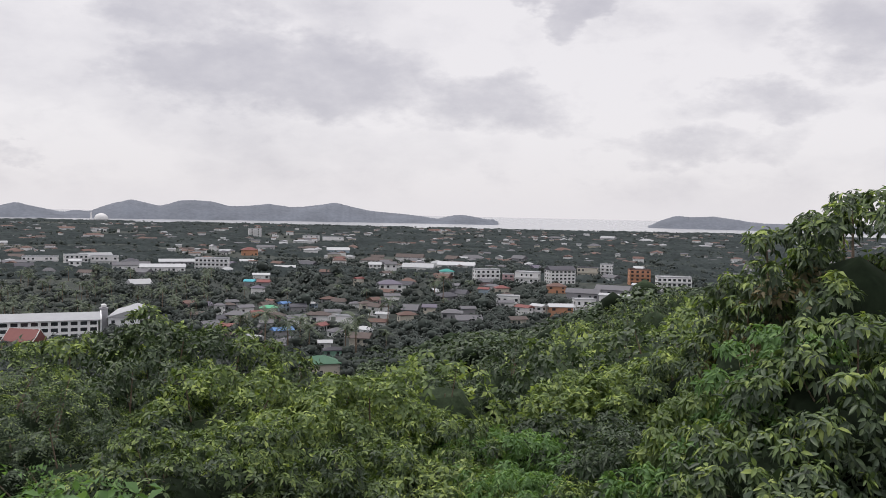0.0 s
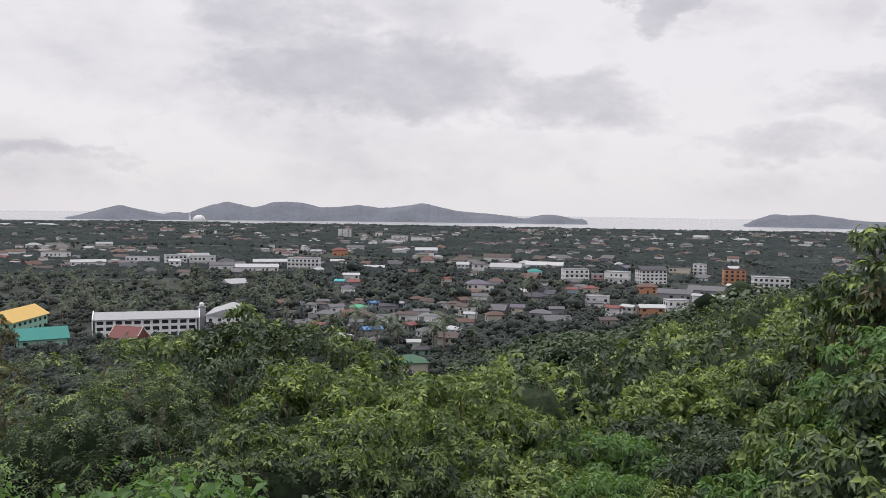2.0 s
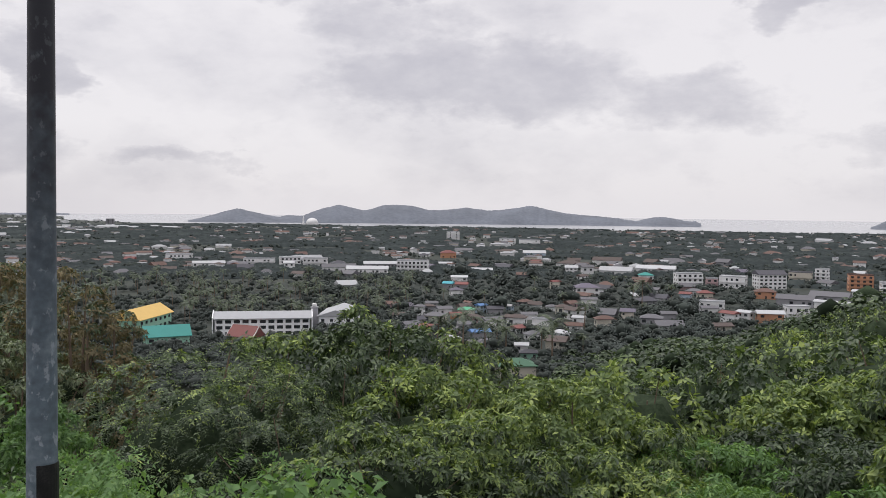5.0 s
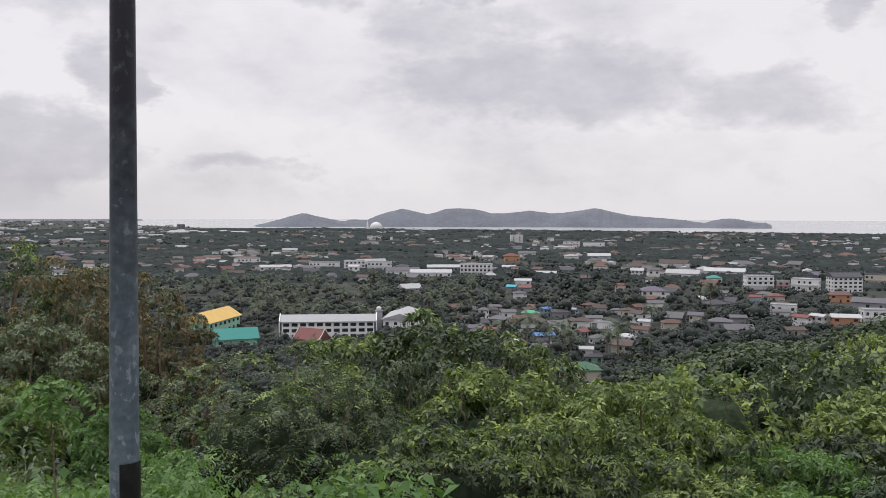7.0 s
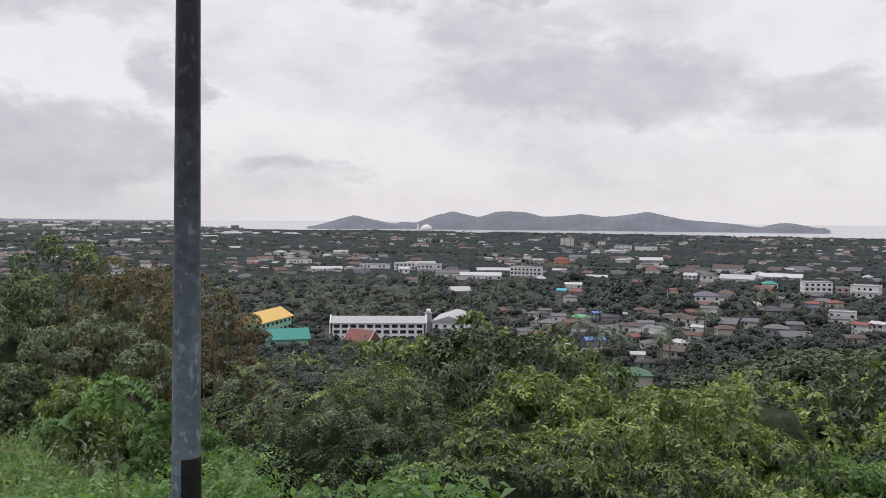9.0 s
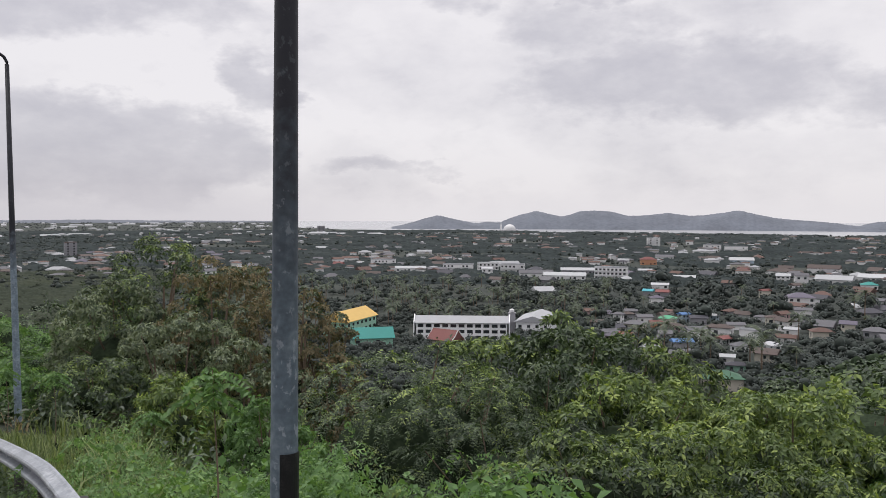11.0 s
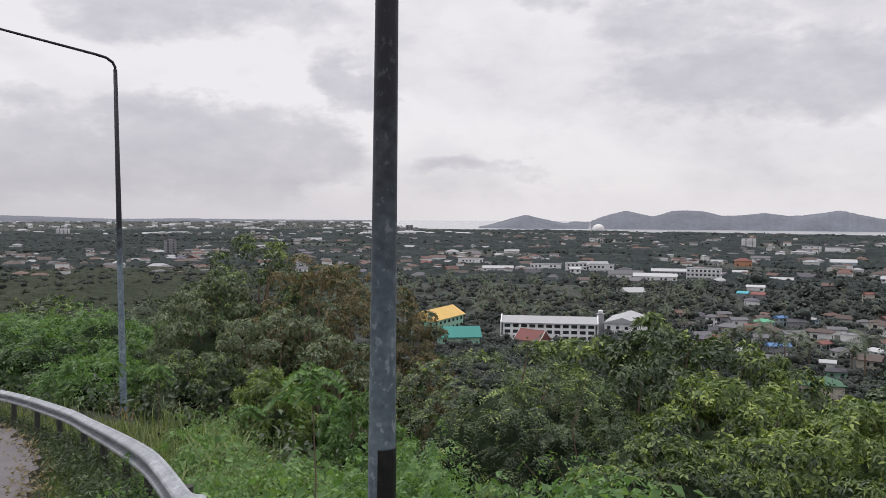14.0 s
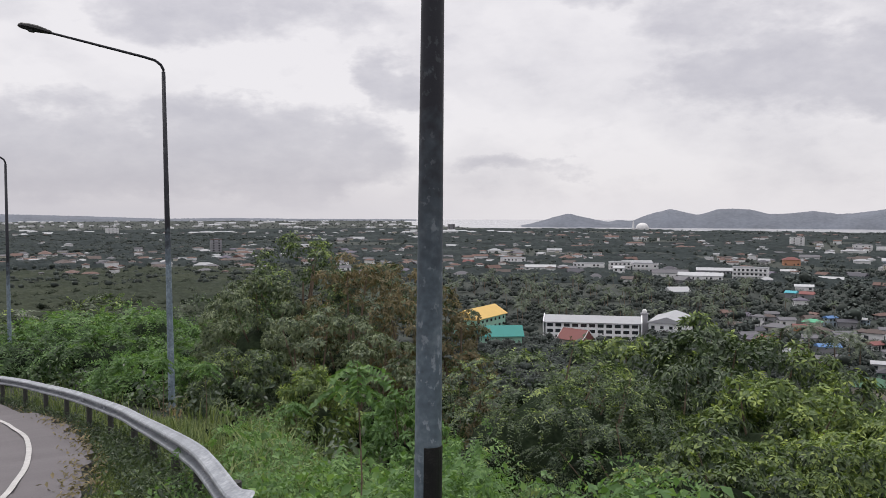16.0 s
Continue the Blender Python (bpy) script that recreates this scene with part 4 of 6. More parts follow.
def make_rail():
    rail = thing("guard_rail", pose(0, 0, 0), "galvanised corrugated steel guard rail along the bend", "guard rail")
    prof = [(0.012, 0.312), (-0.004, 0.31), (-0.022, 0.296), (-0.088, 0.268), (-0.1, 0.25), (-0.1, 0.222), (-0.088, 0.206), (-0.014, 0.176), (-0.004, 0.156), (-0.014, 0.136), (-0.088, 0.106), (-0.1, 0.09), (-0.1, 0.062), (-0.088, 0.044), (-0.022, 0.016), (-0.004, 0.002), (0.012, 0.0)]
    prof = [(x, z * 0.83) for x, z in prof]
    prof = prof + [(x + 0.006, z) for x, z in reversed(prof)]
    base = [(x, y, z - 0.26) for x, y, z in RAIL_TOP]
    V, F = [], []
    n = len(prof)
    for i, (x, y, z) in enumerate(base):
        x0, y0, _ = base[max(i - 1, 0)]
        x1, y1, _ = base[min(i + 1, len(base) - 1)]
        l = math.hypot(x1 - x0, y1 - y0)
        nx, ny = (y1 - y0) / l, -(x1 - x0) / l
        V += [(x + nx * a, y + ny * a, z + 0.02 * noise.noise((x * 0.3, y * 0.3, 0)) + b) for a, b in prof]
    for i in range(len(base) - 1):
        for k in range(n):
            F.append((i * n + k, i * n + (k + 1) % n, (i + 1) * n + (k + 1) % n, (i + 1) * n + k))
    me = mesh_from("beam", V, F, RAILM)
    put("beam", me, rail)
    bolt = mesh_from("bolt_head", *tube([(0, 0, 0), (0, 0, 0.02), (0, 0, 0.035)], [0.075, 0.075, 0.045], 10), RAILM)
    cap = mesh_from("end_cap", *tube([(0, 0, 0), (0, 0, 0.05), (0, 0, 0.062)], [0.07, 0.07, 0.05], 12), WASHER)
    post = mesh_from("post", *tube([(0, 0, -0.9), (0, 0, 0.17)], [0.055, 0.055], 10), POSTM)
    run = 0.0
    for i in range(1, len(base)):
        x, y, z = base[i]
        run += math.hypot(x - base[i - 1][0], y - base[i - 1][1])
        if run > 1.9:
            run = 0.0
            dx, dy = x - base[i - 1][0], y - base[i - 1][1]
            l = math.hypot(dx, dy)
            nx, ny = dy / l, -dx / l
            put("post", post, rail, pose(x + nx * 0.08, y + ny * 0.08, z))
            put("end_cap", cap, rail, Matrix.Translation((x + nx * 0.012, y + ny * 0.012, z + 0.13)) @ Vector((nx, ny, 0.25)).to_track_quat("Z", "Y").to_matrix().to_4x4(), "pale round cap")
            put("bolt_head", bolt, rail, Matrix.Translation((x - nx * 0.012, y - ny * 0.012, z + 0.13)) @ Vector((-nx, -ny, 0)).to_track_quat("Z", "Y").to_matrix().to_4x4())


make_rail()


def lamp_post(x, y, foot, arm_way, label, lean=0.0, reach=2.62, pole_mat=POLE, band=0.22):
    """A nine-metre tapered post with a curved arm and lamp head; foot: height of its base."""
    t = thing("street_lamp", pose(x, y, foot, 0, lean, 0), label, "street lamp", "street lamps along the bend")
    hgt = 8.75
    put("pole", mesh_from("pole", *tube([(0, 0, -0.5), (0, 0, 0), (0, 0, 2), (0, 0, 5), (0, 0, hgt)], [0.0925, 0.0905, 0.0805, 0.0655, 0.047], 20), pole_mat), t)
    for f in t.children[-1].data.polygons:
        f.use_smooth = len(f.vertices) == 4
    ax, ay = arm_way
    put("base_band", mesh_from("base_band", *tube([(0, 0, -0.3), (0, 0, band)], [0.0955, 0.0915 - 0.005 * band], 20), TAR), t, None, "black tar-painted foot")
    # a black painted patch wrapped round the foot
    n, V, F = 9, [], []
    for k in range(n if band > 0.3 else 0):
        a = radians(-90 + 105 * k / (n - 1))
        for rr in (0.0865, 0.0915):
            for zz in (0.45, 1.06):
                V.append((rr * math.cos(a), rr * math.sin(a), zz))
    for k in range(n - 1 if V else 0):
        o = k * 4
        F += [(o + 2, o + 6, o + 7, o + 3), (o, o + 1, o + 5, o + 4), (o + 1, o + 3, o + 7, o + 5), (o, o + 4, o + 6, o + 2)]
    if V:
        F += [(0, 2, 3, 1), (4 * n - 4, 4 * n - 3, 4 * n - 1, 4 * n - 2)]
        put("number_patch", mesh_from("number_patch", V, F, TAR), t, None, "black painted patch")
    arm = [(0, 0, hgt - 0.1), (0, 0, hgt + 0.05), (ax * 0.06, ay * 0.06, hgt + 0.17), (ax * 0.2, ay * 0.2, hgt + 0.27), (ax * 0.45, ay * 0.45, hgt + 0.33), (ax * reach, ay * reach, hgt + 0.72)]
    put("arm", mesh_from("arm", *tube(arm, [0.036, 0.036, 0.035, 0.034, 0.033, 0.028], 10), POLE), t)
    q = Matrix.Translation((ax * (reach - 0.05), ay * (reach - 0.05), hgt + 0.71)) @ Vector((ax, ay, 0.16)).to_track_quat("X", "Z").to_matrix().to_4x4()
    head = put("lamp_head", mesh_from("lamp_head", *head_shell(), TAR), t, q, "dark lamp head")
    put("lens", mesh_from("lens", *tube([(0.42, 0, -0.085), (0.42, 0, -0.045)], [0.06, 0.115], 12), GLASS), head, None, "glass lens under the lamp head")
    return t


def head_shell():
    V, F = [], []
    secs = [(0.0, 0.05, 0.05), (0.12, 0.09, 0.07), (0.3, 0.14, 0.10), (0.5, 0.15, 0.10), (0.66, 0.11, 0.08), (0.72, 0.03, 0.03)]
    n = 10
    for x, w, h in secs:
        for k in range(n):
            a = 2 * math.pi * k / n
            V.append((x, w * math.cos(a), h * math.sin(a) * (1.0 if math.sin(a) > 0 else 0.6)))
    for i in range(len(secs) - 1):
        for k in range(n):
            F.append((i * n + k, i * n + (k + 1) % n, (i + 1) * n + (k + 1) % n, (i + 1) * n + k))
    F += [tuple(reversed(range(n))), tuple(range((len(secs) - 1) * n, len(secs) * n))]
    return V, F


ARM = (-0.67, -0.742)
lamp_post(-1.93, 5.16, 57.42, ARM, "weathered galvanised steel street lamp post with a black foot", 0.65, band=0.66)
lamp_post(-12.95, 19.0, 54.66, ARM, "galvanised steel street lamp behind the guard rail", -0.7, pole_mat=POLE_PALE)
lamp_post(-26.4, 28.1, 53.0, ARM, "galvanised steel street lamp farther down the road", pole_mat=POLE_PALE)


def rail_grass(n, seed):
    """Taller grass and seed stalks along both sides of the rail."""
    pr = random.Random(seed)
    V, F = [], []
    for _ in range(n):
        i = pr.randrange(12, len(RAIL) - 14)
        (x0, y0), (x1, y1) = RAIL[i], RAIL[i + 1]
        q, off = pr.random(), pr.gauss(0.1, 0.55)
        l = math.hypot(x1 - x0, y1 - y0)
        if abs(off) < 0.13 and pr.random() < 0.9:
            off += 0.4
        x, y = x0 + (x1 - x0) * q + (y1 - y0) / l * off, y0 + (y1 - y0) * q - (x1 - x0) / l * off
        clear = off_line(x, y) - 0.95
        if clear < 0.05:
            continue
        z, h, a, b = ground_z(x, y), min(1.0, 0.2 + clear * 0.6) * pr.uniform(0.25, 0.62) * (1.3 if off > 0.2 else 0.6), pr.uniform(0, 6.28), pr.uniform(0.1, 0.6)
        dx, dy, sx, sy = math.cos(a) * h * b, math.sin(a) * h * b, -math.sin(a) * 0.009, math.cos(a) * 0.009
        o = len(V)
        V += [(x - sx, y - sy, z - 0.03), (x + sx, y + sy, z - 0.03), (x + dx * 0.35 + sx * 0.8, y + dy * 0.35 + sy * 0.8, z + h * 0.6), (x + dx * 0.35 - sx * 0.8, y + dy * 0.35 - sy * 0.8, z + h * 0.6), (x + dx, y + dy, z + h * (1.0 - 0.3 * b))]
        F += [(o, o + 1, o + 2), (o, o + 2, o + 3), (o + 3, o + 2, o + 4)]
    tagged(new("grass", mesh_np("grass", np.array(V), np.array(F), GRASS)), "tall grass growing round the guard rail", "grass", kind="stuff")


rail_grass(9000, 41)


def rail_weeds(n, seed):
    """Leafy weeds that hide the rail's posts, and fallen leaves along the asphalt's edge."""
    pr, rng = random.Random(seed), np.random.default_rng(seed)
    C, W, D, U = [], [], [], []
    for _ in range(n):
        i = pr.randrange(10, len(RAIL) - 14)
        (x0, y0), (x1, y1) = RAIL[i], RAIL[i + 1]
        q, off = pr.random(), pr.gauss(-0.12, 0.22)
        l = math.hypot(x1 - x0, y1 - y0)
        x, y = x0 + (x1 - x0) * q + (y1 - y0) / l * off, y0 + (y1 - y0) * q - (x1 - x0) / l * off
        clear = off_line(x, y) - 0.95
        if clear < 0.1:
            continue
        z, top = ground_z(x, y), min(0.6, 0.2 + 0.4 * clear) * (0.6 + 0.9 * abs(noise.noise((x * 1.1, y * 1.1, 6))))
        for _ in range(5):
            C.append((x + pr.gauss(0, 0.08), y + pr.gauss(0, 0.08), z + top * pr.uniform(0.1, 1)))
            W.append((pr.gauss(0, 1), pr.gauss(0, 1), 0.4))
    V, F = leaves(np.array(C), np.array(W), 0.075, rng, 0.3, 0.35)
    tagged(new("weeds", mesh_np("weeds", V, F, LEAF)), "low leafy weeds under the guard rail", "undergrowth", kind="stuff")
    edge = offset_line(EDGE_LINE, 0.95, 0.012)
    for _ in range(600):
        i = pr.randrange(30, len(edge) - 20)
        (x0, y0, z0), (x1, y1, z1) = edge[i], edge[i + 1]
        q = pr.random()
        D.append((x0 + (x1 - x0) * q + pr.gauss(0, 0.2), y0 + (y1 - y0) * q + pr.gauss(0, 0.2), z0 + (z1 - z0) * q + pr.uniform(0, 0.03)))
        U.append((pr.gauss(0, 1), pr.gauss(0, 1), 0.0))
    V, F = leaves(np.array(D), np.array(U), 0.09, rng, 0.0, 0.5, 0.2, 0.2, 2.0)
    tagged(new("fallen_leaves", mesh_np("fallen_leaves", V, F, LEAF_BROWN)), "dry brown leaves along the edge of the asphalt", "leaf litter", kind="stuff")


rail_weeds(4200, 43)


# ---- the town on the plain ----
WALL = {k: paint("wall_" + k, c) for k, c in dict(white=(0.66, 0.66, 0.67), chalk=(0.84, 0.85, 0.87), cream=(0.50, 0.47, 0.41), pink=(0.45, 0.32, 0.33), orange=(0.46, 0.24, 0.15), green=(0.27, 0.47, 0.37), blue=(0.34, 0.42, 0.50), grey=(0.28, 0.28, 0.30)).items()}
ROOF = {k: paint("roof_" + k, c, 0.7) for k, c in dict(pale=(0.33, 0.34, 0.36), grey=(0.115, 0.115, 0.128), brown=(0.085, 0.066, 0.062), red=(0.18, 0.07, 0.066), rust=(0.115, 0.070, 0.060), white=(0.39, 0.40, 0.42), blue=(0.10, 0.20, 0.40), teal=(0.045, 0.22, 0.20), aqua=(0.07, 0.30, 0.36), green=(0.09, 0.32, 0.19), dark=(0.065, 0.065, 0.078), purple=(0.12, 0.11, 0.145), yellow=(0.56, 0.38, 0.13), leaf=(0.055, 0.12, 0.078)).items()}
PANE = mesh_from("window", *boxes((-0.5, 0.5, -0.03, 0.03, -0.5, 0.5)), GLASS)


def roof_shape(w, d, h, rise, over, kind):
    """Roof over a w x d plan at height h: gable along x, hip, or flat with a parapet."""
    a, b, th = w / 2 + over, d / 2 + over, 0.18
    if kind == "flat":
        return boxes((-a, a, -b, b, h, h + 0.25), (-a, a, -b, -b + 0.2, h + 0.25, h + 0.75), (-a, a, b - 0.2, b, h + 0.25, h + 0.75), (-a, -a + 0.2, -b + 0.2, b - 0.2, h + 0.25, h + 0.75), (a - 0.2, a, -b + 0.2, b - 0.2, h + 0.25, h + 0.75))
    r = a if kind == "gable" else max(0.2, a - b)
    V = [(-a, -b, h), (a, -b, h), (a, b, h), (-a, b, h), (-a, -b, h + th), (a, -b, h + th), (a, b, h + th), (-a, b, h + th), (-r, 0, h + th + rise), (r, 0, h + th + rise)]
    F = [(0, 3, 2, 1), (0, 1, 5, 4), (1, 2, 6, 5), (2, 3, 7, 6), (3, 0, 4, 7), (4, 5, 9, 8), (6, 7, 8, 9), (5, 6, 9), (7, 4, 8)]
    return V, F


def house(x, y, turn, w, d, storeys, wall, roof, kind="gable", label="", rise=None, over=0.7, sh=3.0, name="house", category="house", group="", bays=None, z=None, high=1.3, wmax=1.9):
    """A house at (x, y): front along its x axis, windows on the four sides, one door."""
    h = storeys * sh
    base = (ground_z(x, y) if z is None else z)
    t = thing(name, pose(x, y, base, 0, 0, turn), label or f"{wall} house with a {roof} roof among trees", category, group)
    wl = put("wall", mesh_from("wall", *boxes((-w / 2, w / 2, -d / 2, d / 2, -1.0, h)), WALL[wall]), t)
    rise = rise if rise is not None else (0 if kind == "flat" else d * 0.24)
    put("roof", mesh_from("roof", *roof_shape(w, d, h, rise, over, kind), ROOF[roof]), t)
    if kind == "gable":
        V = []
        for sx in (-w / 2, w / 2 - 0.15):
            V += [(sx, -d / 2, h), (sx, d / 2, h), (sx, 0, h + rise * d / (d + 2 * over)), (sx + 0.15, -d / 2, h), (sx + 0.15, d / 2, h), (sx + 0.15, 0, h + rise * d / (d + 2 * over))]
        F = [(0, 2, 1), (3, 4, 5), (0, 3, 5, 2), (1, 2, 5, 4)]
        put("gable_wall", mesh_from("gable_wall", V, F + [tuple(i + 6 for i in f) for f in F], WALL[wall]), t)
    if kind == "flat" and storeys > 1:
        # floor slabs and shallow balconies that band the front
        for s in range(1, storeys + 1):
            put("balcony_slab", mesh_from("balcony_slab", *boxes((-w / 2 - 0.15, w / 2 + 0.15, -d / 2 - 0.9, -d / 2 - 0.02, s * sh - 0.16, s * sh - 0.02), (-w / 2 - 0.15, w / 2 + 0.15, -d / 2 - 0.9, -d / 2 - 0.8, s * sh - 0.02, s * sh + 0.55)), WALL[wall]), t) if s < storeys else None
    bw = bays or max(2, int(w / 3.2))
    bd = max(1, int(d / 3.6))
    patchy, wr = storeys < 3, random.Random(int(abs(x * 7 + y * 13)))
    for s in range(storeys):
        zc = s * sh + sh * 0.52
        for k in range(bw):
            xc = -w / 2 + w * (k + 0.5) / bw
            for sy in (-1, 1):
                if patchy and wr.random() < 0.35:
                    continue
                if s == 0 and k == bw // 2 and sy == -1:
                    put("door", PANE, t, Matrix.LocRotScale((xc, sy * (d / 2 + 0.01), 1.0), None, (1.0, 1, 2.0)))
                else:
                    put("window", PANE, t, Matrix.LocRotScale((xc, sy * (d / 2 + 0.01), zc), None, (min(wmax, w / bw * (0.7 if not patchy else wr.uniform(0.3, 0.7))), 1, high)))
        for k in range(bd):
            yc = -d / 2 + d * (k + 0.5) / bd
            for sx in (-1, 1):
                put("window", PANE, t, Matrix.LocRotScale((sx * (w / 2 + 0.01), yc, zc), Euler((0, 0, math.pi / 2)), (min(1.5, d / bd * 0.45), 1, high)))
    return t


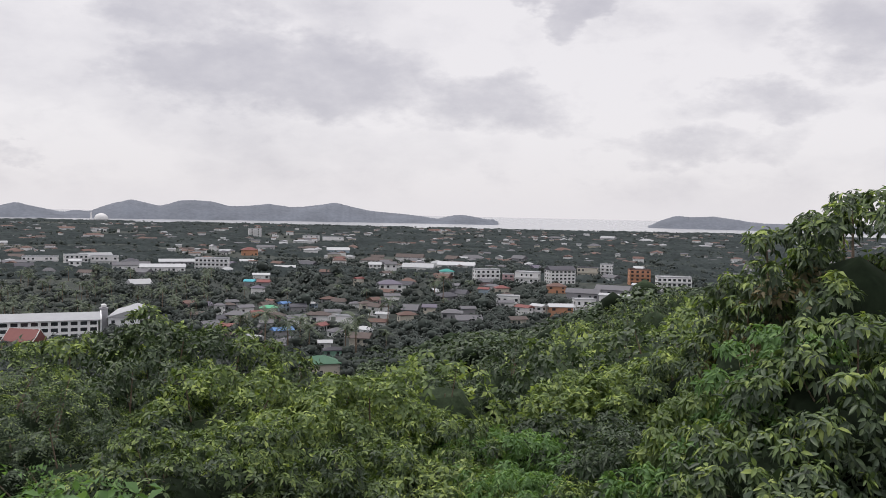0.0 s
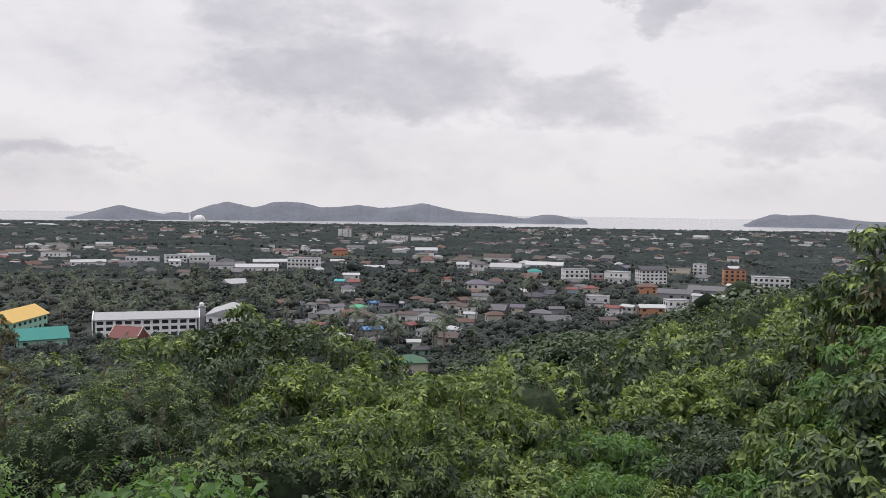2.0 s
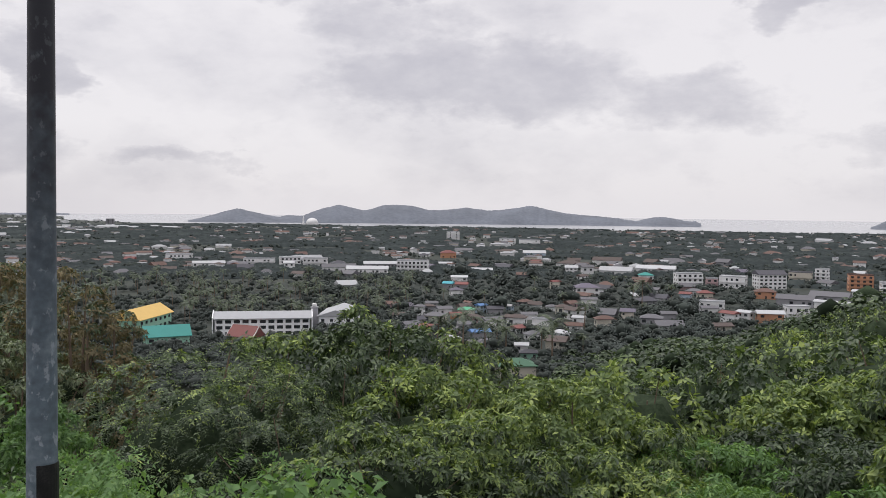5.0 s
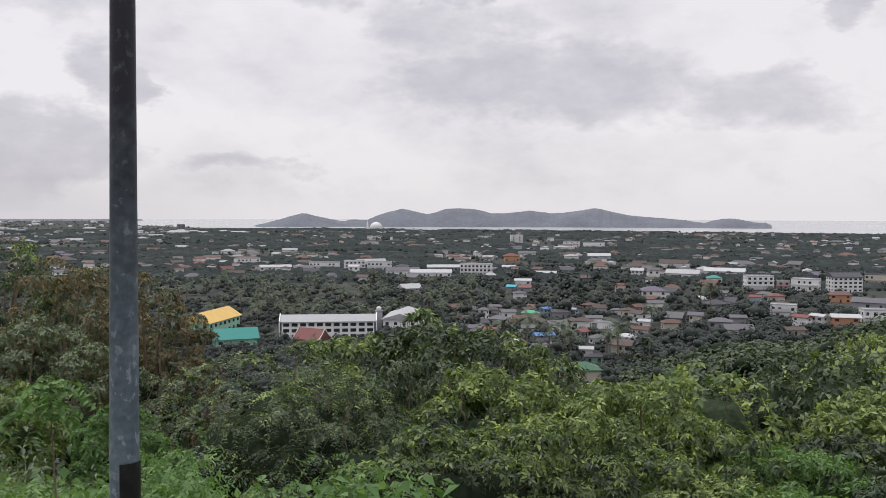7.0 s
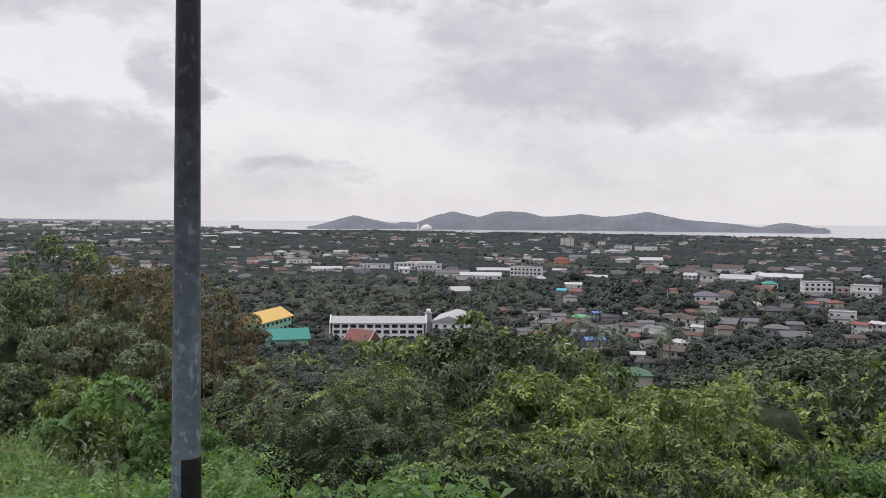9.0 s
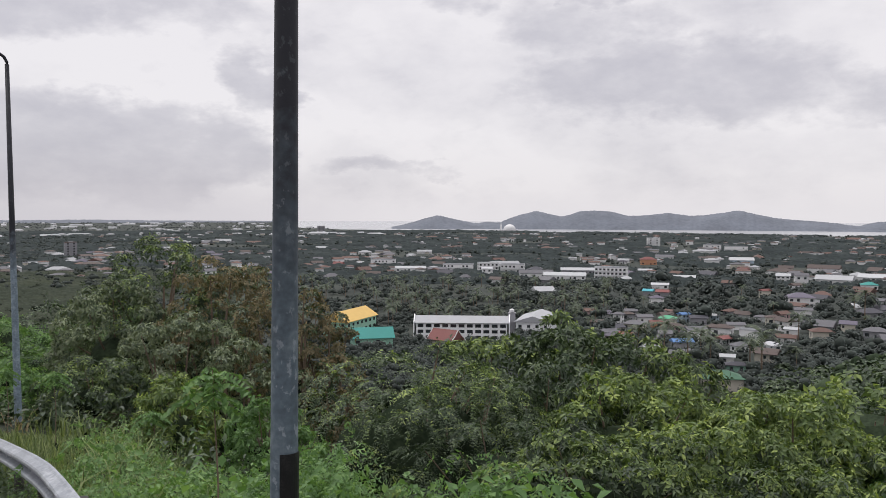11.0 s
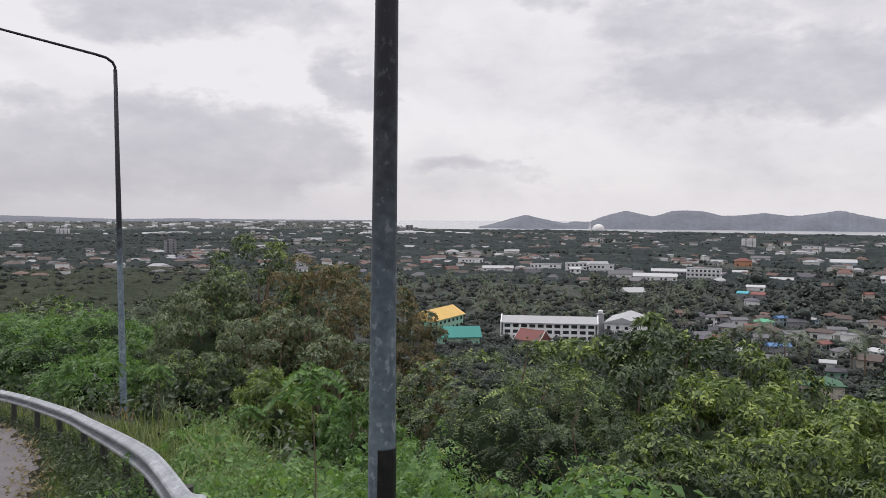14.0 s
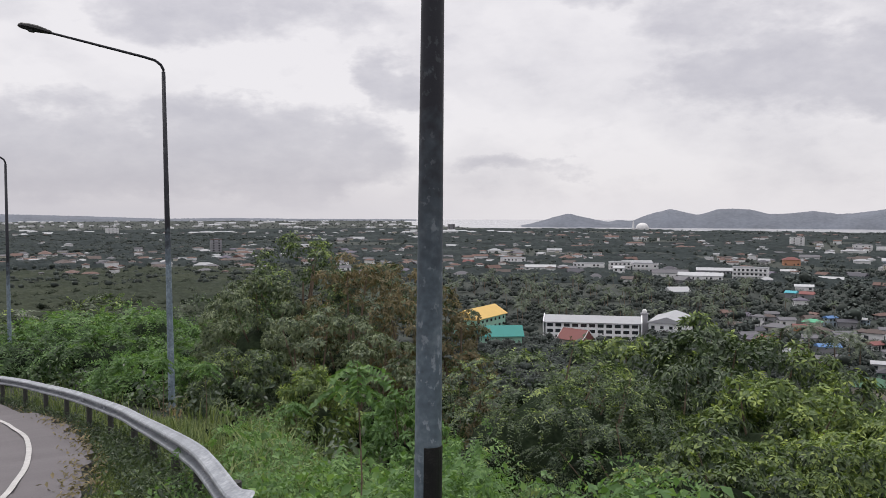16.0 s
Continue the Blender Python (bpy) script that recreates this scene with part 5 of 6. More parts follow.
# x, y, turn, width, depth, storeys, wall, roof, kind of roof, label, storey height
HOUSES = [
    (56.2, 290.6, 1, 12.7, 8.9, 1, "cream", "leaf", "hip", "green-roofed bungalow at the foot of the hill", 5.00),
    (36.1, 344.8, 29, 6.2, 4.9, 1, "white", "grey", "hip", "house with a pale grey hipped roof", 4.96),
    (33.8, 380.3, -30, 6.6, 4.6, 2, "pink", "red", "gable", "pink two-storey house with a red roof", 3.33),
    (56.5, 377.0, 11, 8.1, 4.8, 1, "grey", "blue", "gable", "low house with a bright blue tin roof", 4.38),
    (67.0, 407.2, 19, 8.9, 5.3, 2, "white", "grey", "gable", "white two-storey house with a grey gable roof", 2.92),
    (61.5, 459.2, -16, 8.2, 5.7, 1, "cream", "green", "hip", "house with a bright green tin roof", 4.16),
    (71.5, 471.9, 31, 5.0, 4.0, 2, "blue", "blue", "gable", "small blue house with a blue gable roof", 2.54),
    (77.9, 464.3, 0, 8.2, 5.7, 1, "grey", "dark", "gable", "house with a dark grey roof", 3.97),
    (82.0, 421.3, -26, 9.0, 6.3, 1, "white", "brown", "hip", "white house with a dark brown roof", 5.00),
    (91.3, 407.1, -33, 8.0, 4.0, 2, "white", "white", "flat", "white box-like house with a dark garage front", 2.94),
    (116.7, 466.7, 1, 7.7, 5.4, 1, "cream", "brown", "hip", "cream house with a brown roof", 4.81),
    (155.0, 556.3, -4, 17.5, 12.3, 2, "white", "purple", "hip", "large white house with a broad slate-purple hipped roof", 3.73),
    (141.9, 502.6, -11, 9.8, 5.9, 1, "white", "grey", "gable", "white annexe with a grey roof below the large house", 4.89),
    (69.7, 347.2, -11, 4.9, 4.0, 1, "white", "white", "gable", "small shed with a white tin roof", 2.91),
    (69.0, 329.0, -4, 7.3, 4.4, 1, "green", "dark", "hip", "small pale green house with a dark roof", 2.93),
    (68.7, 613.4, -21, 7.2, 6.4, 1, "grey", "aqua", "gable", "house with a bright aqua tin roof", 4.27),
    (76.9, 600.6, -17, 9.0, 7.2, 1, "grey", "red", "gable", "house with a dull red roof", 5.00),
    (68.0, 560.0, 5, 8.7, 7.0, 1, "white", "purple", "hip", "white house with a slate-purple roof", 5.00),
    (42.5, 478.7, 3, 6.7, 5.4, 1, "grey", "brown", "hip", "house with a brown roof", 3.80),
    (49.5, 463.0, 16, 7.7, 5.4, 1, "white", "grey", "gable", "white-gabled house with a pale grey roof", 4.26),
    (42.5, 439.6, -24, 10.2, 7.1, 1, "cream", "grey", "hip", "house with a weathered grey roof", 3.53),
    (54.4, 450.2, -7, 5.5, 4.4, 1, "orange", "red", "gable", "small salmon house with a red roof", 2.55),
    (115.9, 428.5, -27, 5.9, 4.1, 1, "white", "white", "gable", "white house with a white tin roof", 3.45),
    (125.5, 415.3, -2, 9.1, 6.4, 1, "cream", "rust", "hip", "house with a rusty brown roof", 4.81),
    (153.2, 424.7, -25, 10.5, 7.3, 1, "grey", "grey", "hip", "house with a grey roof by the wood", 3.91),
    (166.2, 435.7, -9, 7.4, 5.2, 1, "grey", "grey", "gable", "house with a weathered grey roof by the wood", 4.61),
    (88.4, 474.6, -41, 3.5, 4.0, 2, "blue", "white", "gable", "narrow pale blue two-storey house", 2.08),
    (93.1, 445.3, -2, 8.0, 4.8, 1, "white", "grey", "gable", "white house with a grey tin roof", 3.10),
    (240.2, 681.7, -11, 12.5, 10.0, 1, "white", "teal", "hip", "building with a bright teal roof", 5.00),
    (230.9, 731.5, -28, 30.7, 15.3, 1, "white", "white", "gable", "long market shed with a white roof", 5.00),
    (280.1, 767.1, -28, 38.7, 13.5, 1, "white", "white", "gable", "long market shed with a white roof", 3.96),
    (197.1, 757.2, -15, 12.0, 9.6, 2, "white", "white", "gable", "white shop building with a white roof", 2.84),
    (201.0, 718.7, -6, 10.9, 8.7, 2, "white", "grey", "gable", "white shop building with a grey roof", 4.74),
    (255.1, 629.2, -4, 21.9, 10.9, 3, "white", "white", "flat", "white three-storey apartment block", 3.88),
    (272.8, 626.3, -16, 9.4, 7.5, 2, "pink", "white", "flat", "pink two-storey shop house", 3.62),
    (285.8, 617.4, -35, 20.8, 12.5, 2, "white", "white", "flat", "white and pale blue shop building", 5.00),
    (311.0, 611.0, -2, 23.4, 14.0, 4, "white", "dark", "gable", "white four-storey apartment building with dark gables", 3.15),
    (363.3, 661.2, -35, 19.3, 11.6, 2, "cream", "grey", "flat", "cream shop row with a flat roof", 4.89),
    (377.4, 653.2, -52, 10.0, 8.0, 4, "white", "white", "flat", "white and pale blue four-storey building", 3.39),
    (370.5, 590.3, -22, 18.1, 10.8, 4, "orange", "rust", "flat", "orange four-storey building with balconies", 3.51),
    (369.0, 541.1, -26, 27.6, 13.8, 3, "white", "white", "flat", "white three-storey building at the edge of the wood", 4.04),
    (230.3, 539.2, -8, 10.0, 8.0, 1, "cream", "red", "hip", "house with a dark red roof", 5.00),
    (214.7, 533.0, -34, 7.3, 5.8, 1, "blue", "red", "gable", "pale blue house with a red roof", 5.00),
    (273.5, 542.5, -19, 14.1, 9.9, 2, "orange", "rust", "hip", "two-storey house with reddish brown hipped roofs", 2.78),
    (213.4, 488.8, -29, 15.6, 7.8, 1, "white", "white", "flat", "building under a flat white canopy", 5.00),
    (202.1, 466.6, -13, 9.5, 5.7, 1, "white", "grey", "gable", "white house with a grey roof", 3.66),
    (198.1, 431.4, -60, 8.5, 5.1, 2, "white", "red", "gable", "row house with a red roof", 2.65),
    (206.2, 430.1, -61, 7.5, 4.5, 2, "white", "white", "gable", "row house with a white tin roof", 3.04),
    (217.0, 424.7, -15, 13.0, 6.5, 2, "orange", "white", "gable", "orange row houses under a white roof", 3.08),
    (238.2, 436.9, -9, 13.4, 8.1, 2, "white", "white", "flat", "white and blue row houses", 4.38),
    (272.9, 501.7, -37, 23.6, 11.8, 1, "grey", "grey", "gable", "large warehouse with a grey roof", 5.00),
    (305.3, 518.4, -42, 25.4, 12.7, 1, "grey", "grey", "gable", "large warehouse with a grey roof", 5.00),
    (277.2, 468.3, -49, 21.3, 5.3, 2, "white", "white", "gable", "long white terrace of shop houses", 3.36),
    (333.3, 526.9, -50, 14.0, 5.6, 2, "white", "white", "gable", "white terrace end of the shop houses", 3.49),
    (-59.8, 823.5, 12, 21.3, 12.8, 3, "white", "white", "flat", "white three-storey hospital block", 3.69),
    (-57.1, 779.3, -2, 10.3, 7.2, 2, "white", "white", "gable", "white annexe of the hospital", 4.11),
    (-35.7, 821.7, -6, 25.1, 10.0, 2, "white", "white", "flat", "white two-storey hospital wing", 5.00),
    (-12.7, 767.6, 6, 32.7, 13.1, 1, "white", "grey", "gable", "long factory shed with a grey roof", 5.00),
    (12.6, 749.5, -5, 39.5, 11.9, 1, "white", "white", "gable", "long factory shed with a pale roof", 4.57),
    (26.5, 817.5, 2, 35.8, 10.7, 1, "grey", "white", "gable", "long factory shed with a pale roof", 4.47),
    (53.2, 760.1, -14, 30.9, 10.8, 3, "white", "white", "flat", "white three-storey office block", 4.08),
    (-136.8, 831.9, 13, 32.5, 9.8, 1, "white", "white", "gable", "long low white shed on the plain", 3.51),
    (-179.3, 909.3, 6, 29.4, 11.8, 2, "white", "white", "flat", "white two-storey flat-roofed building", 3.90),
    (-109.3, 823.8, 14, 19.6, 9.8, 1, "grey", "grey", "gable", "low shed with a grey roof", 3.39),
    (-90.8, 844.8, 0, 32.8, 9.8, 2, "white", "white", "flat", "low white flat-roofed building", 3.80),
    (174.0, 1485.5, 3, 23.3, 11.6, 5, "white", "white", "flat", "white five-storey block far off on the plain", 3.20),
    (-655.2, 2399.7, 21, 23.4, 11.7, 7, "grey", "white", "flat", "tall grey apartment tower by the shore", 2.47),
    (-1258.0, 1669.4, 52, 28.1, 16.9, 6, "white", "white", "flat", "white eight-storey hotel far off on the plain", 3.02),
    (-594.0, 999.4, 41, 15.6, 7.8, 6, "grey", "rust", "flat", "tall narrow building among far houses", 3.78),
    (108.4, 972.4, 2, 18.7, 13.1, 2, "orange", "red", "hip", "salmon house with a red roof", 3.48),
    (138.1, 1063.3, -13, 23.1, 11.6, 1, "white", "grey", "gable", "long house with a grey roof", 4.93),
    (88.7, 819.3, -0, 13.5, 6.7, 1, "white", "white", "gable", "low shed with a white roof", 4.82),
    (115.7, 764.5, -9, 21.6, 8.7, 1, "white", "white", "gable", "low sheds with a white roof", 2.41),
    (84.1, 673.0, -7, 13.8, 6.9, 1, "white", "white", "gable", "low sheds with a white roof", 3.56),
    (215.4, 1003.1, -6, 28.5, 14.3, 1, "blue", "white", "gable", "pale blue low house on the plain", 5.00),
    (239.6, 1313.9, -4, 27.3, 13.6, 3, "white", "white", "flat", "white three-storey building on the plain", 3.52),
    (269.4, 1290.4, -16, 35.3, 14.1, 2, "white", "white", "flat", "white low building on the plain", 4.75),
]
CLEAR = []     # bearing, distance, half width, reach in front: kept free of tall trees
for x, y, turn, w, d, st, wall, roof, kind, lab, sh in HOUSES:
    far = math.hypot(x, y) > 1100
    sh *= 0.85
    w, d = (w * 0.9, d * 0.9) if math.hypot(x, y) > 480 else (w, d)
    seen = 0.45 if w < 18 else 0.3
    house(x, y, turn, w, d, st, wall, roof, kind, lab, over=0.1 if kind == "flat" else 0.7, sh=sh, group="buildings of the town", category="building" if st > 2 or w > 20 else "house", z=0.0 if math.hypot(x, y) > 300 else None, high=min(1.7, sh * 0.5), bays=max(2, int(w / (8 if far else 3.4))))
    CLEAR.append((math.degrees(math.atan2(-x, y)), math.hypot(x, y), w * 0.6, st * sh * seen))


# the school, its hall and the temple at the hill's foot: x, y from bearing and distance
for az, dist, off, w, d, st, wall, roof, kind, lab, sh, rise, keep in (
    (5.9, 398, -2, 42, 9, 3, "chalk", "pale", "gable", "long white three-storey school block with a pale metal roof", 2.65, 2.8, 4.8),
    (0.85, 414, 82, 30, 16, 2, "chalk", "pale", "gable", "white school hall with a broad pale grey gable roof", 3.9, 2.8, 4.0),
    (13.38, 404, 63.1, 31, 12, 3, "green", "yellow", "gable", "mint green school building with a yellow gable roof", 3.05, 4.2, 6.0),
    (12.0, 366, 8, 17, 10, 2, "green", "teal", "gable", "mint green building with a bright teal roof", 2.9, 4.0, 5.4),
    (7.0, 372, -38, 12, 8, 1, "cream", "red", "gable", "temple hall with a steep red gable roof", 3.6, 4.4, 3.6),
):
    house(*at(az, dist), az + off, w, d, st, wall, roof, kind, lab, rise=rise, sh=sh, over=0.9, group="buildings of the town", category="building", z=0.0, bays=11 if w > 40 else max(3, int(w / 4)), wmax=2.8 if w > 40 else 1.9, high=1.5 if w > 40 else 1.3)
    CLEAR.append((az, dist, w * 0.55 if off < 60 else 9, keep))
# the school's end walls stand above its roof as white fins
fins = thing("school_end_walls", pose(*at(5.9, 398), 0, 0, 0, 3.9), "white gabled end walls framing the school roof", "wall")
for sx in (-22.1, 22.1):
    V = [(sx + e, y, z) for e in (-0.2, 0.2) for y, z in ((-5.6, -0.5), (5.6, -0.5), (5.6, 8.6), (0, 11.6), (-5.6, 8.6))]
    put("end_wall", mesh_from("end_wall", V, [(0, 1, 2, 3, 4), (9, 8, 7, 6, 5), (0, 5, 6, 1), (1, 6, 7, 2), (2, 7, 8, 3), (3, 8, 9, 4), (4, 9, 5, 0)], WALL["chalk"]), fins)
temple = at(7.0, 372)
trim = thing("temple_gable_trim", pose(*temple, 0, 0, 0, 7.0 - 38), "white carved trim along the red temple gables", "roof trim")
for sx in (-6.95, 6.95):
    for sy in (-1, 1):
        put("barge_board", mesh_from("barge_board", *tube([(sx, sy * 5.0, 3.75), (sx, sy * 2.2, 5.9), (sx, 0, 8.5), (sx, 0, 9.1)], [0.22, 0.2, 0.2, 0.06], 5), WALL["white"]), trim)
tower = thing("water_tower", pose(*at(2.55, 404), 0), "slim grey stair tower with a white water tank", "water tower")
put("tower", mesh_from("tower", *boxes((-1.6, 1.6, -1.6, 1.6, -0.5, 11.5), (-1.8, 1.8, -1.8, 1.8, 11.5, 11.8)), WALL["grey"]), tower)
put("tank", mesh_from("tank", *tube([(0, 0, 11.8), (0, 0, 12.1), (0, 0, 13.2), (0, 0, 13.6)], [0.7, 1.15, 1.15, 0.5], 12), WALL["white"]), tower)


# a domed hall near the shore
def make_dome(x, y):
    t = thing("domed_hall", pose(x, y, 0), "white domed hall with a slim tower near the shore", "domed hall")
    prof = [(17.5, 0), (17.5, 6), (18.2, 6.2), (18.2, 7.0)] + [(17 * math.cos(a), 7 + 15 * math.sin(a)) for a in np.linspace(0, 1.5, 9)]
    n, V, F = 28, [], []
    for r, z in prof:
        for k in range(n):
            a = 2 * math.pi * k / n
            V.append((r * math.cos(a), r * math.sin(a), z))
    for i in range(len(prof) - 1):
        for k in range(n):
            F.append((i * n + k, i * n + (k + 1) % n, (i + 1) * n + (k + 1) % n, (i + 1) * n + k))
    F.append(tuple(range((len(prof) - 1) * n, len(prof) * n)))
    put("dome", mesh_from("dome", V, F, WALL["white"]), t)
    put("tower", mesh_from("tower", *tube([(-24, 0, 0), (-24, 0, 12), (-24, 0, 20), (-24, 0, 27)], [3.2, 2.4, 1.8, 0.2], 8), WALL["white"]), t)
    put("side_wing", mesh_from("side_wing", *boxes((-30, -15, -6, 6, 0, 7)), WALL["white"]), t)


make_dome(*at(2.7, 2380))


# more houses of the town, each standing among its trees
def scatter_houses(n, az0, az1, d0, d1, seed, spread=15.0, size=(8, 14)):
    pr = random.Random(seed)
    spots = [(x, y) for x, y, *_ in HOUSES]
    walls, roofs = ["white", "chalk", "cream", "white", "white", "grey", "pink", "chalk"], ["grey", "brown", "purple", "rust", "grey", "dark", "brown", "white", "rust", "purple", "dark", "red", "grey", "brown"]
    k = 0
    for _ in range(n * 8):
        if k >= n:
            break
        az, d = pr.uniform(az0, az1), pr.uniform(d0, d1)
        x, y = at(az, d)
        if any((x - a) ** 2 + (y - b) ** 2 < spread ** 2 for a, b in spots):
            continue
        spots.append((x, y))
        k += 1
        st, w = (2 if pr.random() < 0.12 else 1), pr.uniform(*size)
        wall, roof, kind = pr.choice(walls), pr.choice(roofs), pr.choice(("gable", "hip", "gable"))
        house(x, y, pr.uniform(-50, 50) + az, w, w * pr.uniform(0.55, 0.8), st, wall, roof, kind, f"{wall} {'two-storey ' if st == 2 else 'single-storey '}house with a {roof} roof among trees", group="houses of the town", bays=2 if d > 500 else 3, sh=2.5, rise=w * pr.uniform(0.16, 0.26), over=pr.uniform(0.6, 1.2))
        CLEAR.append((az, d, w * 0.4, st * 2.7 * 0.6))


scatter_houses(30, -15, -2.5, 345, 520, 1, 12, (5, 8.5))
scatter_houses(15, -25, -13, 430, 640, 2, 12, (6, 12))
scatter_houses(26, -34, 2, 600, 1000, 3, 22)
scatter_houses(26, 0, 24, 700, 1050, 4, 24)
scatter_houses(34, 18, 46, 930, 1250, 5, 15)


def far_houses(name, label, n, seed, wall, roof, d0, d1, wide=(6, 13), az0=-48.0, az1=48.0, bare=0.6):
    """Low houses farther off, too many to count: walls with a gabled roof, joined by roof colour."""
    pr = random.Random(seed)
    VW, FW, VR, FR = [], [], [], []
    for _ in range(n):
        az, d = pr.uniform(az0, az1), d0 + (d1 - d0) * pr.random() ** 1.15
        cl = noise.noise((az * 0.22, d * 0.006, 4)) + 0.5 * noise.noise((az * 0.9, d * 0.02, 9))
        if cl < -0.05 or (az > 29 and 1200 < d < 2000 and pr.random() < 0.85) or d > float(np.interp(az, SHORE_AZ, SHORE_D)) - 60:
            continue
        x, y = at(az, d)
        m = pose(x, y, 0, 0, 0, az + pr.choice((0, 0, 90)) + pr.gauss(0, 14))
        w = pr.uniform(*wide) * (1.0 if pr.random() < 0.9 else 2.2)
        dd, h = min(14.0, w * pr.uniform(0.5, 0.8)), pr.choice((2.7, 3.0, 3.0, 5.4))
        v, f = boxes((-w / 2, w / 2, -dd / 2, dd / 2, -0.5, h), (-w * 0.3, -w * 0.12, -dd / 2 - 0.05, dd / 2 + 0.05, h * 0.4, h * 0.75), (w * 0.1, w * 0.3, -dd / 2 - 0.05, dd / 2 + 0.05, h * 0.4, h * 0.75))
        o = len(VW)
        VW += [m @ Vector(p) for p in v]
        FW += [tuple(i + o for i in q) for q in f]
        v, f = roof_shape(w, dd, h, dd * pr.uniform(0.12, 0.26), 0.6, pr.choice(("gable", "hip")))
        o = len(VR)
        VR += [m @ Vector(p) for p in v]
        FR += [tuple(i + o for i in q) for q in f]
        if pr.random() < bare:
            CLEAR.append((az, d, w * 0.4, h * 0.75))
    t = thing(name, pose(0, 0, 0), label, "houses", kind="stuff")
    put("wall", mesh_from("wall", VW, FW, WALL[wall]), t)
    put("roof", mesh_from("roof", VR, FR, ROOF[roof]), t)


far_houses("distant_houses", "distant white-walled houses with pale roofs scattered over the plain", 420, 21, "white", "pale", 850, 2200)
far_houses("distant_houses", "distant houses with grey roofs scattered over the plain", 460, 22, "cream", "grey", 800, 2200)
far_houses("distant_houses", "distant houses with rust-red roofs scattered over the plain", 480, 23, "white", "rust", 800, 2100)
far_houses("distant_houses", "distant houses with brown roofs scattered over the plain", 400, 24, "white", "brown", 800, 2100)
far_houses("distant_houses", "distant pale sheds and houses near the inland horizon", 300, 25, "white", "pale", 2050, 4200, (12, 26), 10, 50)


# ---- trees of the plain ----
CL = np.array(CLEAR)


def room_for(az, d):
    """How high a tree may grow here without hiding the upper part of a house behind it."""
    da = np.abs(np.radians(CL[:, 0] - az)) * CL[:, 1]
    gap = CL[:, 1] - d
    on = (da < CL[:, 2] + 2) & (np.abs(gap) < CL[:, 2] + 1.5)
    if on.any():
        return 0.0
    m = (da < CL[:, 2] + 1) & (gap > 0) & (gap < 160)
    if not m.any():
        return 99.0
    return float(np.min(EYE - (EYE - CL[m, 3]) * d / CL[m, 1]))


def plain_trees(name, label, n, az0, az1, d0, d1, seed, mat, low, high, leaf0, quads0, wide=1.0, heart=None):
    pr, rng = random.Random(seed), np.random.default_rng(seed)
    C, W, S, BV, BF, nb = [], [], [], [], [], 0
    for _ in range(n):
        az, d = pr.uniform(az0, az1), d0 * (d1 / d0) ** pr.random()
        h = pr.uniform(low, high)
        x, y = at(az, d)
        room = room_for(az, d) - ground_z(x, y)
        if room < 1.6:
            continue
        h = min(h, room)
        s = float(np.interp(az, SHORE_AZ, SHORE_D))
        if d > s - 12:
            continue
        k = max(5, int(quads0 * (d0 / d) ** 0.9))
        r = h * pr.uniform(0.45, 0.68) * wide
        zb = ground_z(x, y)
        # the body of the crown: a few uneven lobes, in the darker shade colour where a heart is given
        for q in range(3 if d < 620 and wide < 1.5 else 1):
            cv, cf = lump(rng, 0)
            sz = (0.66 if d > 400 else 0.55) if q == 0 else pr.uniform(0.36, 0.55)
            a = pr.uniform(0, 6.28)
            ox, oy, oz = (0, 0, 0) if q == 0 else (math.cos(a) * r * 0.6, math.sin(a) * r * 0.6, h * pr.uniform(-0.15, 0.28))
            cv = cv * np.array([r * sz, r * sz, h * 0.5 * sz]) + np.array([x + ox, y + oy, zb + h * 0.48 + oz])
            BV.append(cv), BF.append(cf + nb)
            nb += len(cv)
        v = rng.normal(0, 1, (k, 3))
        v /= np.linalg.norm(v, axis=1)[:, None]
        v[:, 2] = np.abs(v[:, 2]) * 1.1 - 0.25
        rad = rng.uniform(0.85, 1.1, (k, 1))
        p = v * rad * np.array([r, r, h * 0.5]) + np.array([x, y, zb + h * 0.5])
        C.append(p), W.append(v), S.append(np.full((k, 1), max(leaf0, leaf0 * (d / d0) ** 0.75) * h / 8))
    C, W, S = np.concatenate(C), np.concatenate(W), np.concatenate(S)
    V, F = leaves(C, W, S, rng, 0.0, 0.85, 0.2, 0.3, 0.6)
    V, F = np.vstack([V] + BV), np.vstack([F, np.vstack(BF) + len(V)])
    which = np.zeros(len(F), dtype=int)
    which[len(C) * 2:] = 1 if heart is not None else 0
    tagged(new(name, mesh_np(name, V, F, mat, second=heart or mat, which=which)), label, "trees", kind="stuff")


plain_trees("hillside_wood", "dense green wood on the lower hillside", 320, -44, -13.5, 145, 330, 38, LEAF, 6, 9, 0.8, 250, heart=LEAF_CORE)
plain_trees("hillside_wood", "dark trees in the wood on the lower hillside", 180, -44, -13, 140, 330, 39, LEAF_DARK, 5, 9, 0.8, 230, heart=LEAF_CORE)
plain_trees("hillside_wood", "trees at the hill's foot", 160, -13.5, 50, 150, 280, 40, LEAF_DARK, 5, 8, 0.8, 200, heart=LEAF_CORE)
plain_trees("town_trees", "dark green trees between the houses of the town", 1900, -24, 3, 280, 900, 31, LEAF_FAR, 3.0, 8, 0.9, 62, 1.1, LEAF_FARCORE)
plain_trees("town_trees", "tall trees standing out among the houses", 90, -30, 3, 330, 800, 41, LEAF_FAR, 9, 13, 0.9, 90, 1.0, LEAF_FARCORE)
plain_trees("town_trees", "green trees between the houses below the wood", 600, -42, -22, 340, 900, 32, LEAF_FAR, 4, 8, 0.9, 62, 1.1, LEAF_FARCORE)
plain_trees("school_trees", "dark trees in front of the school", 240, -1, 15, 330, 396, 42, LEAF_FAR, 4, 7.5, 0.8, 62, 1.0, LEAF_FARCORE)
